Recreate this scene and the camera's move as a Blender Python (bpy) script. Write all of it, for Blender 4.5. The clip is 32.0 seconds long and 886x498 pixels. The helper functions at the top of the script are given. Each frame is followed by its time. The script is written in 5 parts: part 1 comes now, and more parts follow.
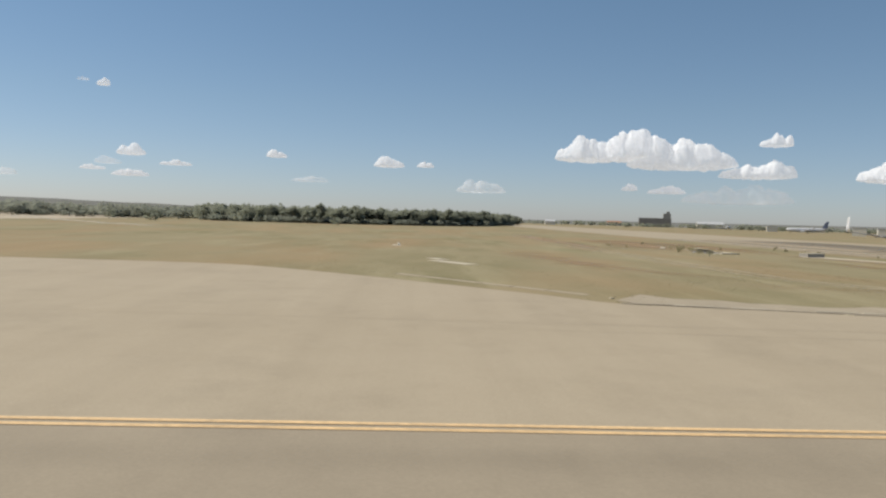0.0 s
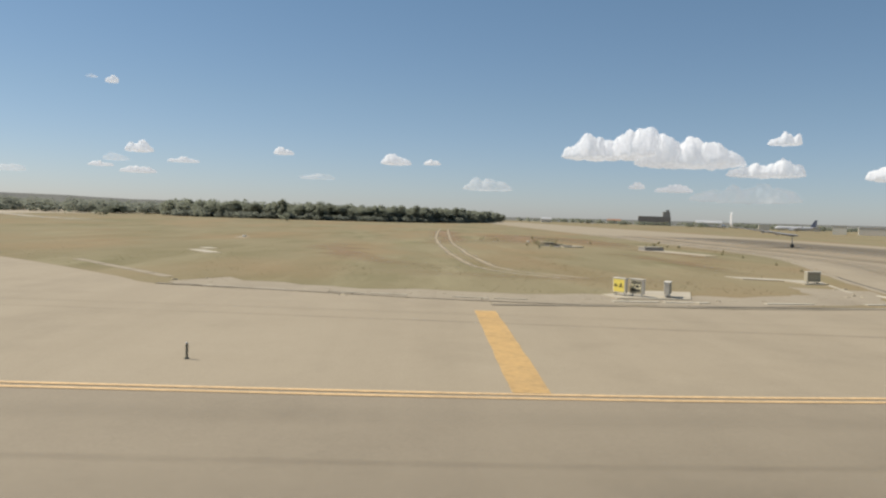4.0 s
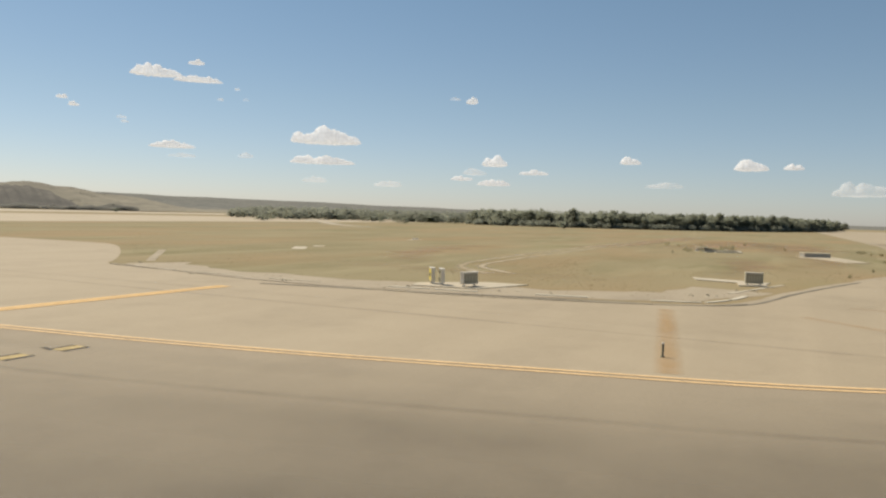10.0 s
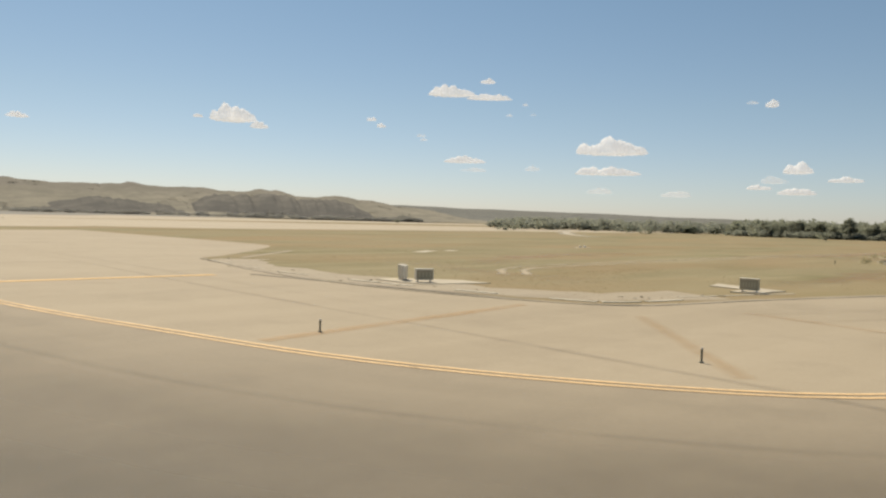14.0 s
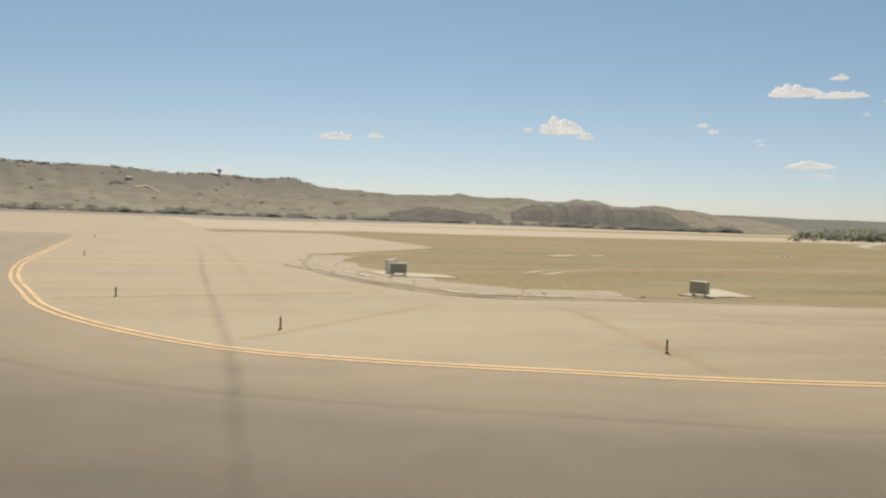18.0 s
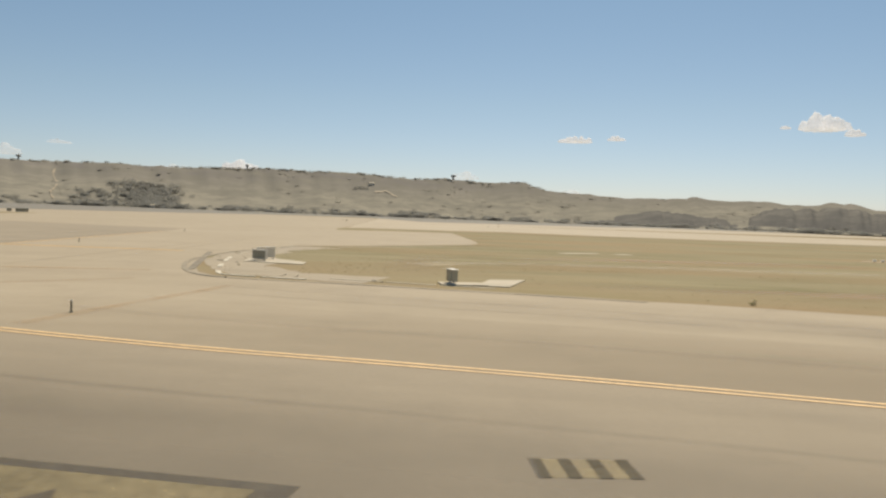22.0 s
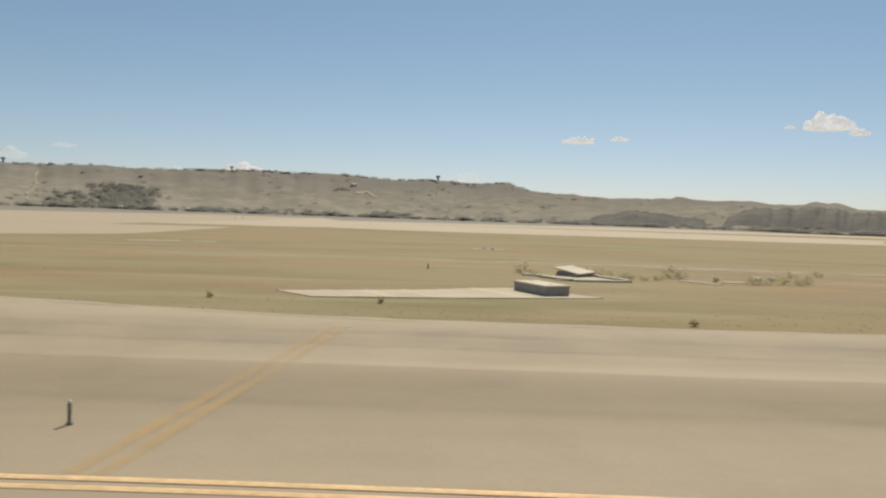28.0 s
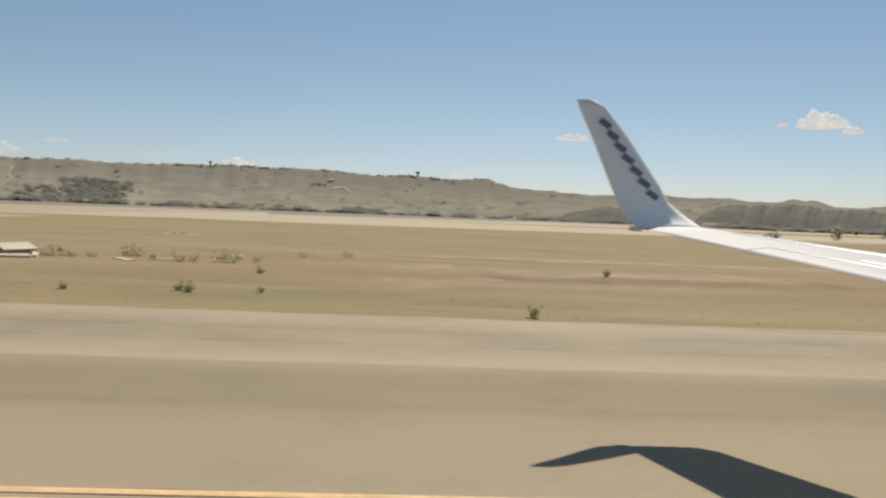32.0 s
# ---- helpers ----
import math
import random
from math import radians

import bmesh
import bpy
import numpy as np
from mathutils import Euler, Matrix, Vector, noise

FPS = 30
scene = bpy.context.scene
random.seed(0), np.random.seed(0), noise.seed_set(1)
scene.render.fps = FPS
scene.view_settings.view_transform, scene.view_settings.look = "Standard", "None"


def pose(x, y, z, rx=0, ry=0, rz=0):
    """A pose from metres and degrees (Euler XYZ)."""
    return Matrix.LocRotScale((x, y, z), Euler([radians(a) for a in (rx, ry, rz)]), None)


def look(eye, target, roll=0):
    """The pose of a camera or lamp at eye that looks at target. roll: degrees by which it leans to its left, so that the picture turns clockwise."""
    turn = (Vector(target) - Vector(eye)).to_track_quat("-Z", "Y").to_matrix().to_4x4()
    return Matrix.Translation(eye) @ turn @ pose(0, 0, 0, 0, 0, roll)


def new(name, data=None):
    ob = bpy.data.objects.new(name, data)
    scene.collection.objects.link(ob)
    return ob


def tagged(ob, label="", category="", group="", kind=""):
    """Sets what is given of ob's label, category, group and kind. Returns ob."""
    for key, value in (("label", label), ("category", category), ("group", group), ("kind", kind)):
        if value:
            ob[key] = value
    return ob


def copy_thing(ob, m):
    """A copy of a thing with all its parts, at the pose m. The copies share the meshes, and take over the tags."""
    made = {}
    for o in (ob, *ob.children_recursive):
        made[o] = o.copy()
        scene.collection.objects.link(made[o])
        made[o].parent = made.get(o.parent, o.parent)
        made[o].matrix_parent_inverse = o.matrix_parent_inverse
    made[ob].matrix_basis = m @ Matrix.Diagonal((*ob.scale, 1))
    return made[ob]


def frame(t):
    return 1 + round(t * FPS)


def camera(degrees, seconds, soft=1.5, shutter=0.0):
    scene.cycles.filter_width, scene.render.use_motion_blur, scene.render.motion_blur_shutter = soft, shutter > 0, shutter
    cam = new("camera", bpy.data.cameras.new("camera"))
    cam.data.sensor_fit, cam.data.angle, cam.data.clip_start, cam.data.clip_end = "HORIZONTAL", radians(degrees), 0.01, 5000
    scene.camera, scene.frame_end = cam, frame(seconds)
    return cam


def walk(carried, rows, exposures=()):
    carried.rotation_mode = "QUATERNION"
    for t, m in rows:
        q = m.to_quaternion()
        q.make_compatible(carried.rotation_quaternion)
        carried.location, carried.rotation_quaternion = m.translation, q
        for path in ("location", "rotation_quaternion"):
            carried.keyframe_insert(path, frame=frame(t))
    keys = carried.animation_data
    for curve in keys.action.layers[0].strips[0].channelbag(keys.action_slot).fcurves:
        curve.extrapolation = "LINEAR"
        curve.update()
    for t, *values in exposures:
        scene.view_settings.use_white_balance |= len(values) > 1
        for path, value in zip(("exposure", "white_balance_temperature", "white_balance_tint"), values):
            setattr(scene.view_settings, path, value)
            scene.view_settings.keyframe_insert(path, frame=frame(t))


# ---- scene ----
cam = camera(59.3, 32.0, 2.3, 0.2)
PATH = [
    (0.0, (-132.71, 93.78, 3.71), (-32.87, 89.82, -0.15), 1.67),
    (0.5, (-133.03, 90.78, 3.71), (-33.20, 86.77, -0.49), 1.51),
    (1.0, (-133.37, 87.66, 3.71), (-33.54, 83.40, -0.35), 1.57),
    (1.5, (-133.69, 84.71, 3.71), (-33.87, 80.32, -0.38), 1.60),
    (2.0, (-133.97, 81.87, 3.73), (-34.16, 77.16, -0.34), 1.72),
    (2.5, (-134.27, 79.06, 3.75), (-34.47, 74.31, -0.39), 1.74),
    (3.0, (-134.46, 76.31, 3.74), (-34.66, 71.82, -0.52), 1.77),
    (3.5, (-134.62, 73.68, 3.72), (-34.78, 69.89, -0.46), 1.95),
    (4.0, (-134.88, 71.12, 3.70), (-35.00, 68.46, -0.47), 1.88),
    (4.5, (-135.19, 68.63, 3.70), (-35.28, 67.55, -0.47), 1.88),
    (5.0, (-135.49, 66.18, 3.70), (-35.59, 67.18, -0.47), 1.88),
    (5.5, (-135.74, 63.76, 3.70), (-35.90, 67.36, -0.65), 1.98),
    (6.0, (-135.87, 61.36, 3.73), (-36.17, 68.13, -0.04), 1.88),
    (6.5, (-135.95, 59.01, 3.76), (-36.57, 69.48, -0.03), 1.67),
    (7.0, (-136.04, 56.70, 3.77), (-37.19, 71.14, -0.71), 1.67),
    (7.5, (-136.12, 54.38, 3.77), (-38.02, 73.32, -0.24), 1.57),
    (8.0, (-136.06, 52.13, 3.77), (-38.91, 75.42, -0.49), 1.63),
    (8.5, (-135.87, 49.88, 3.76), (-39.89, 77.63, -0.43), 1.64),
    (9.0, (-135.64, 47.67, 3.74), (-41.04, 79.80, -0.59), 1.61),
    (9.5, (-135.31, 45.52, 3.75), (-42.21, 81.77, -0.57), 1.57),
    (10.0, (-134.88, 43.33, 3.75), (-43.50, 83.72, -0.47), 1.60),
    (10.5, (-134.37, 41.20, 3.69), (-44.84, 85.58, -0.27), 1.74),
    (11.0, (-133.74, 39.08, 3.72), (-46.16, 87.18, -0.29), 1.78),
    (11.5, (-133.01, 36.94, 3.75), (-47.58, 88.75, -0.43), 1.58),
    (12.0, (-132.20, 34.77, 3.71), (-49.21, 90.42, -0.33), 1.69),
    (12.5, (-131.25, 32.62, 3.73), (-50.88, 91.98, -0.42), 1.58),
    (13.0, (-130.14, 30.52, 3.71), (-52.64, 93.58, -0.50), 1.64),
    (13.5, (-128.89, 28.45, 3.68), (-54.53, 95.18, -0.65), 1.61),
    (14.0, (-127.49, 26.41, 3.67), (-56.54, 96.79, -0.08), 1.63),
    (14.5, (-126.00, 24.38, 3.64), (-58.67, 98.21, -0.12), 1.71),
    (15.0, (-124.44, 22.33, 3.70), (-60.97, 99.49, -0.47), 1.88),
    (15.5, (-122.77, 20.29, 3.70), (-63.36, 100.62, -0.47), 1.88),
    (16.0, (-120.96, 18.29, 3.70), (-65.79, 101.59, -0.47), 1.88),
    (16.5, (-118.98, 16.38, 3.66), (-68.17, 102.42, -0.16), 1.95),
    (17.0, (-116.81, 14.57, 3.66), (-70.46, 103.06, -0.84), 1.89),
    (17.5, (-114.46, 12.85, 3.67), (-72.86, 103.69, -0.64), 1.85),
    (18.0, (-111.97, 11.25, 3.67), (-75.49, 104.28, -0.06), 1.94),
    (18.5, (-109.35, 9.76, 3.66), (-78.31, 104.74, -0.16), 1.95),
    (19.0, (-106.58, 8.39, 3.64), (-80.79, 104.93, -0.25), 2.11),
    (19.5, (-103.68, 7.15, 3.66), (-82.85, 104.88, -0.12), 2.18),
    (20.0, (-100.66, 6.05, 3.67), (-84.31, 104.62, -0.33), 2.22),
    (20.5, (-97.47, 5.15, 3.68), (-84.90, 104.27, -0.38), 2.15),
    (21.0, (-94.13, 4.41, 3.67), (-84.44, 103.86, -0.29), 2.20),
    (21.5, (-90.65, 3.85, 3.67), (-82.84, 103.46, -0.27), 2.21),
    (22.0, (-87.04, 3.39, 3.68), (-80.60, 103.09, -0.58), 2.19),
    (22.5, (-83.40, 2.92, 3.70), (-77.83, 102.70, -0.06), 2.17),
    (23.0, (-79.61, 2.50, 3.68), (-74.80, 102.28, -0.85), 2.16),
    (23.5, (-75.69, 2.12, 3.70), (-71.28, 101.92, -0.84), 2.06),
    (24.0, (-71.65, 1.81, 3.71), (-67.33, 101.62, -0.69), 2.03),
    (24.5, (-67.48, 1.58, 3.71), (-63.21, 101.39, -0.83), 2.01),
    (25.0, (-63.27, 1.41, 3.68), (-58.85, 101.21, -0.81), 2.00),
    (25.5, (-59.09, 1.28, 3.70), (-54.48, 101.08, -0.63), 2.10),
    (26.0, (-54.87, 1.16, 3.70), (-50.11, 100.96, -0.47), 1.88),
    (26.5, (-50.60, 1.02, 3.70), (-45.73, 100.82, -0.47), 1.88),
    (27.0, (-46.29, 0.84, 3.70), (-41.35, 100.64, -0.47), 1.88),
    (27.5, (-41.94, 0.60, 3.75), (-36.97, 100.37, -0.83), 2.05),
    (28.0, (-37.54, 0.25, 3.78), (-32.59, 100.04, -0.33), 1.99),
    (28.5, (-32.95, 0.00, 3.68), (-27.99, 99.79, -0.59), 2.01),
    (29.0, (-28.43, -0.16, 3.72), (-23.44, 99.61, -0.94), 2.00),
    (29.5, (-23.98, -0.21, 3.72), (-19.18, 99.57, -0.68), 1.96),
    (30.0, (-19.31, -0.27, 3.69), (-14.55, 99.52, -0.67), 2.09),
    (30.5, (-14.53, -0.32, 3.71), (-9.72, 99.46, -0.82), 2.20),
    (31.0, (-9.68, -0.31, 3.72), (-4.80, 99.46, -0.80), 2.19),
    (31.5, (-4.85, -0.21, 3.71), (0.13, 99.56, -0.83), 2.27),
    (32.0, (-0.00, 0.00, 3.70), (5.04, 99.77, -0.81), 2.23),
]
EXPOSURES = [(0.0, 0.03, 6550, 10), (6.0, 0.09, 6700, 10), (11.0, 0.14, 7260, 10), (19.0, 0.12, 7350, 10), (25.0, 0.07, 7200, 10), (32.0, 0.04, 7120, 10)]
walk(cam, [(t, look(eye, target, roll)) for t, eye, target, roll in PATH], EXPOSURES)
SKY, SUN = 0.078, 4.7

# ---------------------------------------------------------------- world and sun
SUN_AZ, SUN_EL = radians(72.5), radians(52.0)
sky = bpy.data.worlds.new("sky")
scene.world = sky
sky.use_nodes = True
sn = sky.node_tree.nodes
tex = sn.new("ShaderNodeTexSky")
tex.sky_type = 'NISHITA'
tex.sun_disc = False
tex.sun_elevation = SUN_EL
tex.sun_rotation = math.pi / 2 - SUN_AZ
tex.altitude = 600
tex.air_density, tex.dust_density, tex.ozone_density = 0.9, 0.6, 0.95
sn["Background"].inputs["Strength"].default_value = SKY
hue = sn.new("ShaderNodeMix")
hue.data_type, hue.blend_type = 'RGBA', 'MULTIPLY'
hue.inputs[0].default_value = 1.0
way, height, haze = sn.new("ShaderNodeTexCoord"), sn.new("ShaderNodeSeparateXYZ"), sn.new("ShaderNodeValToRGB")
sky.node_tree.links.new(way.outputs["Generated"], height.inputs[0])
sky.node_tree.links.new(height.outputs[2], haze.inputs[0])
haze.color_ramp.elements.new(0.16)
for stop, (at, tone) in zip(haze.color_ramp.elements, ((0.0, (0.93, 0.945, 1.13)), (0.14, (0.88, 0.97, 1.03)), (0.34, (0.73, 0.96, 1.04)))):
    stop.position, stop.color = at, (*tone, 1)
sky.node_tree.links.new(haze.outputs[0], hue.inputs[7])
sky.node_tree.links.new(tex.outputs[0], hue.inputs[6])
veil = sn.new("ShaderNodeMix")
veil.data_type = 'RGBA'
veil.inputs[0].default_value, veil.inputs[7].default_value = 0.11, (5.0, 6.9, 8.5, 1)
sky.node_tree.links.new(hue.outputs[2], veil.inputs[6])
sky.node_tree.links.new(veil.outputs[2], sn["Background"].inputs["Color"])

lamp = bpy.data.lights.new("sun", 'SUN')
lamp.energy, lamp.angle, lamp.color = SUN, radians(0.55), (1.0, 0.95, 0.86)
sun = new("sun", lamp)
ray_in = Vector((-math.cos(SUN_AZ) * math.cos(SUN_EL), -math.sin(SUN_AZ) * math.cos(SUN_EL), -math.sin(SUN_EL)))
sun.matrix_world = look((0, 0, 60), Vector((0, 0, 60)) + ray_in)


# ---------------------------------------------------------------- materials
def nodes_of(name):
    m = bpy.data.materials.new(name)
    m.use_nodes = True
    return m, m.node_tree.nodes, m.node_tree.links, m.node_tree.nodes["Principled BSDF"]


def noise_node(n, l, scale, detail=4, rough=0.55, stretch=None, source="Object"):
    tc = n.new("ShaderNodeTexCoord")
    t = n.new("ShaderNodeTexNoise")
    t.inputs["Scale"].default_value, t.inputs["Detail"].default_value, t.inputs["Roughness"].default_value = scale, detail, rough
    if stretch:
        mp = n.new("ShaderNodeMapping")
        mp.inputs["Scale"].default_value = stretch[:3]
        if len(stretch) > 3:
            mp.inputs["Rotation"].default_value = (0, 0, stretch[3])
        l.new(tc.outputs[source], mp.inputs[0])
        l.new(mp.outputs[0], t.inputs[0])
    else:
        l.new(tc.outputs[source], t.inputs[0])
    return t


def ramp(n, l, src, stops):
    r = n.new("ShaderNodeValToRGB")
    while len(r.color_ramp.elements) < len(stops):
        r.color_ramp.elements.new(0.5)
    for e, (p, c) in zip(r.color_ramp.elements, stops):
        e.position = p
        e.color = (*c, 1) if len(c) == 3 else c
    l.new(src, r.inputs[0])
    return r.outputs[0]


def mixc(n, l, fac, a, b, mode='MIX'):
    m = n.new("ShaderNodeMix")
    m.data_type, m.blend_type = 'RGBA', mode
    for sock, v in ((m.inputs[0], fac), (m.inputs[6], a), (m.inputs[7], b)):
        if isinstance(v, (int, float)):
            sock.default_value = v
        elif isinstance(v, tuple):
            sock.default_value = (*v, 1)
        else:
            l.new(v, sock)
    return m.outputs[2]


def bumped(n, l, bsdf, src, strength, dist):
    b = n.new("ShaderNodeBump")
    b.inputs["Strength"].default_value, b.inputs["Distance"].default_value = strength, dist
    l.new(src, b.inputs["Height"])
    l.new(b.outputs[0], bsdf.inputs["Normal"])


def plain(name, col, rough=0.6, metal=0.0, var=0.12, scale=6.0, bump=0.1):
    """Painted or cast surface with two scales of variation."""
    m, n, l, b = nodes_of(name)
    big = noise_node(n, l, scale * 0.25, 3)
    fine = noise_node(n, l, scale * 6, 5)
    lo, hi = tuple(c * (1 - var) for c in col), tuple(min(1, c * (1 + var)) for c in col)
    c1 = ramp(n, l, big.outputs[0], [(0.3, lo), (0.7, hi)])
    c2 = mixc(n, l, 0.35, c1, ramp(n, l, fine.outputs[0], [(0.3, lo), (0.7, hi)]))
    l.new(c2, b.inputs["Base Color"])
    b.inputs["Roughness"].default_value, b.inputs["Metallic"].default_value = rough, metal
    if bump:
        bumped(n, l, b, fine.outputs[0], bump, 0.01)
    return m


def asphalt(name, lo, hi, streak, turn=0.0, thins=False):
    """Sun-bleached pavement: aggregate grain, dusty patches and long tyre-swept streaks."""
    m, n, l, b = nodes_of(name)
    patch = noise_node(n, l, 0.05, 4)
    mid = noise_node(n, l, 0.6, 5, 0.6)
    grain = noise_node(n, l, 22, 5, 0.7)
    lines = noise_node(n, l, 1.0, 5, 0.6, (0.012, 0.45, 1, turn))
    c = ramp(n, l, patch.outputs[0], [(0.3, lo), (0.7, hi)])
    c = mixc(n, l, 0.30, c, ramp(n, l, mid.outputs[0], [(0.3, lo), (0.7, hi)]))
    c = mixc(n, l, ramp(n, l, lines.outputs[0], [(0.42, (0, 0, 0)), (0.7, (0.42, 0.42, 0.42))]), c, streak)
    stain = noise_node(n, l, 0.21, 6, 0.68)
    c = mixc(n, l, 1.0, c, ramp(n, l, stain.outputs[0], [(0.30, (0.86, 0.86, 0.86)), (0.50, (1, 1, 1)), (0.70, (1.0, 1.0, 1.0))]), 'MULTIPLY')
    c = mixc(n, l, 0.25, c, ramp(n, l, grain.outputs[0], [(0.3, tuple(v * 0.6 for v in lo)), (0.7, tuple(v * 1.25 for v in hi))]))
    l.new(c, b.inputs["Base Color"])
    b.inputs["Roughness"].default_value = 0.85
    b.inputs["Specular IOR Level"].default_value = 0.25
    bumped(n, l, b, grain.outputs[0], 0.25, 0.01)
    if thins:
        run, hole, mx = n.new("ShaderNodeAttribute"), n.new("ShaderNodeBsdfTransparent"), n.new("ShaderNodeMixShader")
        run.attribute_name = "along"
        wide = n.new("ShaderNodeAttribute")
        wide.attribute_name = "across"
        l.new(mixc(n, l, 1.0, run.outputs["Fac"], ramp(n, l, wide.outputs["Fac"], [(0.0, (1, 1, 1)), (0.45, (0.9, 0.9, 0.9)), (1.0, (0.22, 0.22, 0.22))]), 'MULTIPLY'), mx.inputs[0])
        l.new(hole.outputs[0], mx.inputs[1])
        l.new(b.outputs[0], mx.inputs[2])
        l.new(mx.outputs[0], n["Material Output"].inputs[0])
    return m


def thin(n, l, b, colour, share):
    """Leaves and blades let part of the light through."""
    t, mx = n.new("ShaderNodeBsdfTranslucent"), n.new("ShaderNodeMixShader")
    mx.inputs[0].default_value = share
    l.new(colour, t.inputs[0])
    l.new(b.outputs[0], mx.inputs[1])
    l.new(t.outputs[0], mx.inputs[2])
    l.new(mx.outputs[0], n["Material Output"].inputs[0])


def dry_grass(name, blade=False):
    """Parched airfield grass: straw, olive and reddish bare earth in drifts."""
    m, n, l, b = nodes_of(name)
    src = "Object"
    big = noise_node(n, l, 0.03, 4, 0.55, (0.7, 1.8, 1, 0.25), src)
    mid = noise_node(n, l, 0.11, 5, 0.62, (0.8, 1.2, 1, 0.1), src)
    red = noise_node(n, l, 0.035, 3, 0.5, (0.6, 1.7, 1, -0.2), src)
    fine = noise_node(n, l, 5, 5, 0.7, None, src)
    c = ramp(n, l, big.outputs[0], [(0.34, OLIVE), (0.46, STRAW_DARK), (0.56, STRAW), (0.68, OLIVE_PALE)])
    swath = noise_node(n, l, 0.16, 4, 0.6, (0.28, 1.6, 1, 0.03), src)
    c = mixc(n, l, ramp(n, l, swath.outputs[0], [(0.50, (0, 0, 0)), (0.66, (0.7, 0.7, 0.7))]), c, PALE_STRAW)
    c = mixc(n, l, ramp(n, l, mid.outputs[0], [(0.40, (0, 0, 0)), (0.62, (0.8, 0.8, 0.8))]), c, STRAW)
    c = mixc(n, l, ramp(n, l, red.outputs[0], [(0.46, (0, 0, 0)), (0.64, (0.55, 0.55, 0.55))]), c, EARTH)
    dark = tuple(v * 0.72 for v in OLIVE)
    c = mixc(n, l, ramp(n, l, fine.outputs[0], [(0.36, (0.24, 0.24, 0.24)), (0.60, (0, 0, 0))]), c, dark)
    if blade:
        info = n.new("ShaderNodeNewGeometry")
        c = mixc(n, l, 0.12, c, ramp(n, l, info.outputs["Random Per Island"], [(0.0, OLIVE), (0.5, STRAW), (1.0, (0.33, 0.265, 0.14))]))
    l.new(c, b.inputs["Base Color"])
    b.inputs["Roughness"].default_value = 0.95
    b.inputs["Specular IOR Level"].default_value = 0.1
    if blade:
        thin(n, l, b, c, 0.5)
    else:
        bumped(n, l, b, fine.outputs[0], 0.12, 0.04)
    return m


def worn_paint(name, col, lo=0.35, hi=0.62, scale=3.0, cover=1.0, least=0.0, soft=False):
    """Paint or rubber on asphalt, rubbed through in patches so that the ground shows; soft marks fade out to their sides."""
    m, n, l, b = nodes_of(name)
    w = noise_node(n, l, scale, 6, 0.7)
    big = noise_node(n, l, 0.25, 3)
    top, bot = (cover,) * 3, (least,) * 3
    f = mixc(n, l, 0.5, ramp(n, l, w.outputs[0], [(lo, bot), (hi, top)]), ramp(n, l, big.outputs[0], [(lo, bot), (hi, top)]))
    if soft:
        at = n.new("ShaderNodeAttribute")
        at.attribute_name = "across"
        f = mixc(n, l, 1.0, f, ramp(n, l, at.outputs["Fac"], [(0.0, (0, 0, 0)), (0.35, (0.85, 0.85, 0.85)), (0.5, (1, 1, 1)), (0.65, (0.85, 0.85, 0.85)), (1.0, (0, 0, 0))]), 'MULTIPLY')
        run = n.new("ShaderNodeAttribute")
        run.attribute_name = "along"
        f = mixc(n, l, 1.0, f, ramp(n, l, run.outputs["Fac"], [(0.0, (0, 0, 0)), (1.0, (1, 1, 1))]), 'MULTIPLY')
    tone = noise_node(n, l, 6, 4)
    c = ramp(n, l, tone.outputs[0], [(0.3, tuple(v * 0.86 for v in col)), (0.7, tuple(min(1, v * 1.1) for v in col))])
    l.new(c, b.inputs["Base Color"])
    b.inputs["Roughness"].default_value = 0.75
    hole, mx = n.new("ShaderNodeBsdfTransparent"), n.new("ShaderNodeMixShader")
    l.new(f, mx.inputs[0])
    l.new(hole.outputs[0], mx.inputs[1])
    l.new(b.outputs[0], mx.inputs[2])
    l.new(mx.outputs[0], n["Material Output"].inputs[0])
    return m


OLIVE, OLIVE_PALE = (0.188, 0.168, 0.085), (0.242, 0.212, 0.115)
PALE_STRAW = (0.330, 0.282, 0.170)
STRAW, STRAW_DARK, EARTH = (0.270, 0.223, 0.131), (0.226, 0.190, 0.105), (0.312, 0.205, 0.112)

mat_grass = dry_grass("dry_grass")
mat_blade = dry_grass("dry_grass_blades", True)
mat_shoulder = asphalt("pale_asphalt", (0.332, 0.268, 0.182), (0.391, 0.322, 0.227), (0.287, 0.232, 0.157))
mat_mid = asphalt("tan_asphalt", (0.296, 0.240, 0.162), (0.350, 0.286, 0.200), (0.262, 0.213, 0.145), 0.0, True)
mat_taxi = asphalt("worn_asphalt", (0.269, 0.219, 0.152), (0.323, 0.265, 0.187), (0.234, 0.191, 0.135))
mat_runway = asphalt("grey_runway_asphalt", (0.18, 0.165, 0.135), (0.23, 0.205, 0.165), (0.14, 0.13, 0.11))
mat_dust = asphalt("pale_dust", (0.356, 0.290, 0.201), (0.455, 0.380, 0.276), (0.297, 0.240, 0.159))
mat_gravel = asphalt("bare_gravelly_soil", (0.312, 0.255, 0.178), (0.381, 0.318, 0.228), (0.267, 0.216, 0.148))
mat_seam = worn_paint("tar_seam", (0.13, 0.105, 0.07), 0.34, 0.66, 0.35, 0.15, 0.0, True)
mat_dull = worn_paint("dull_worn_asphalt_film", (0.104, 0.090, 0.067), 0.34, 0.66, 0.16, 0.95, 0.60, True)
mat_tyre = worn_paint("tyre_rubber_marks", (0.10, 0.085, 0.06), 0.36, 0.66, 0.3, 0.10, 0.0, True)
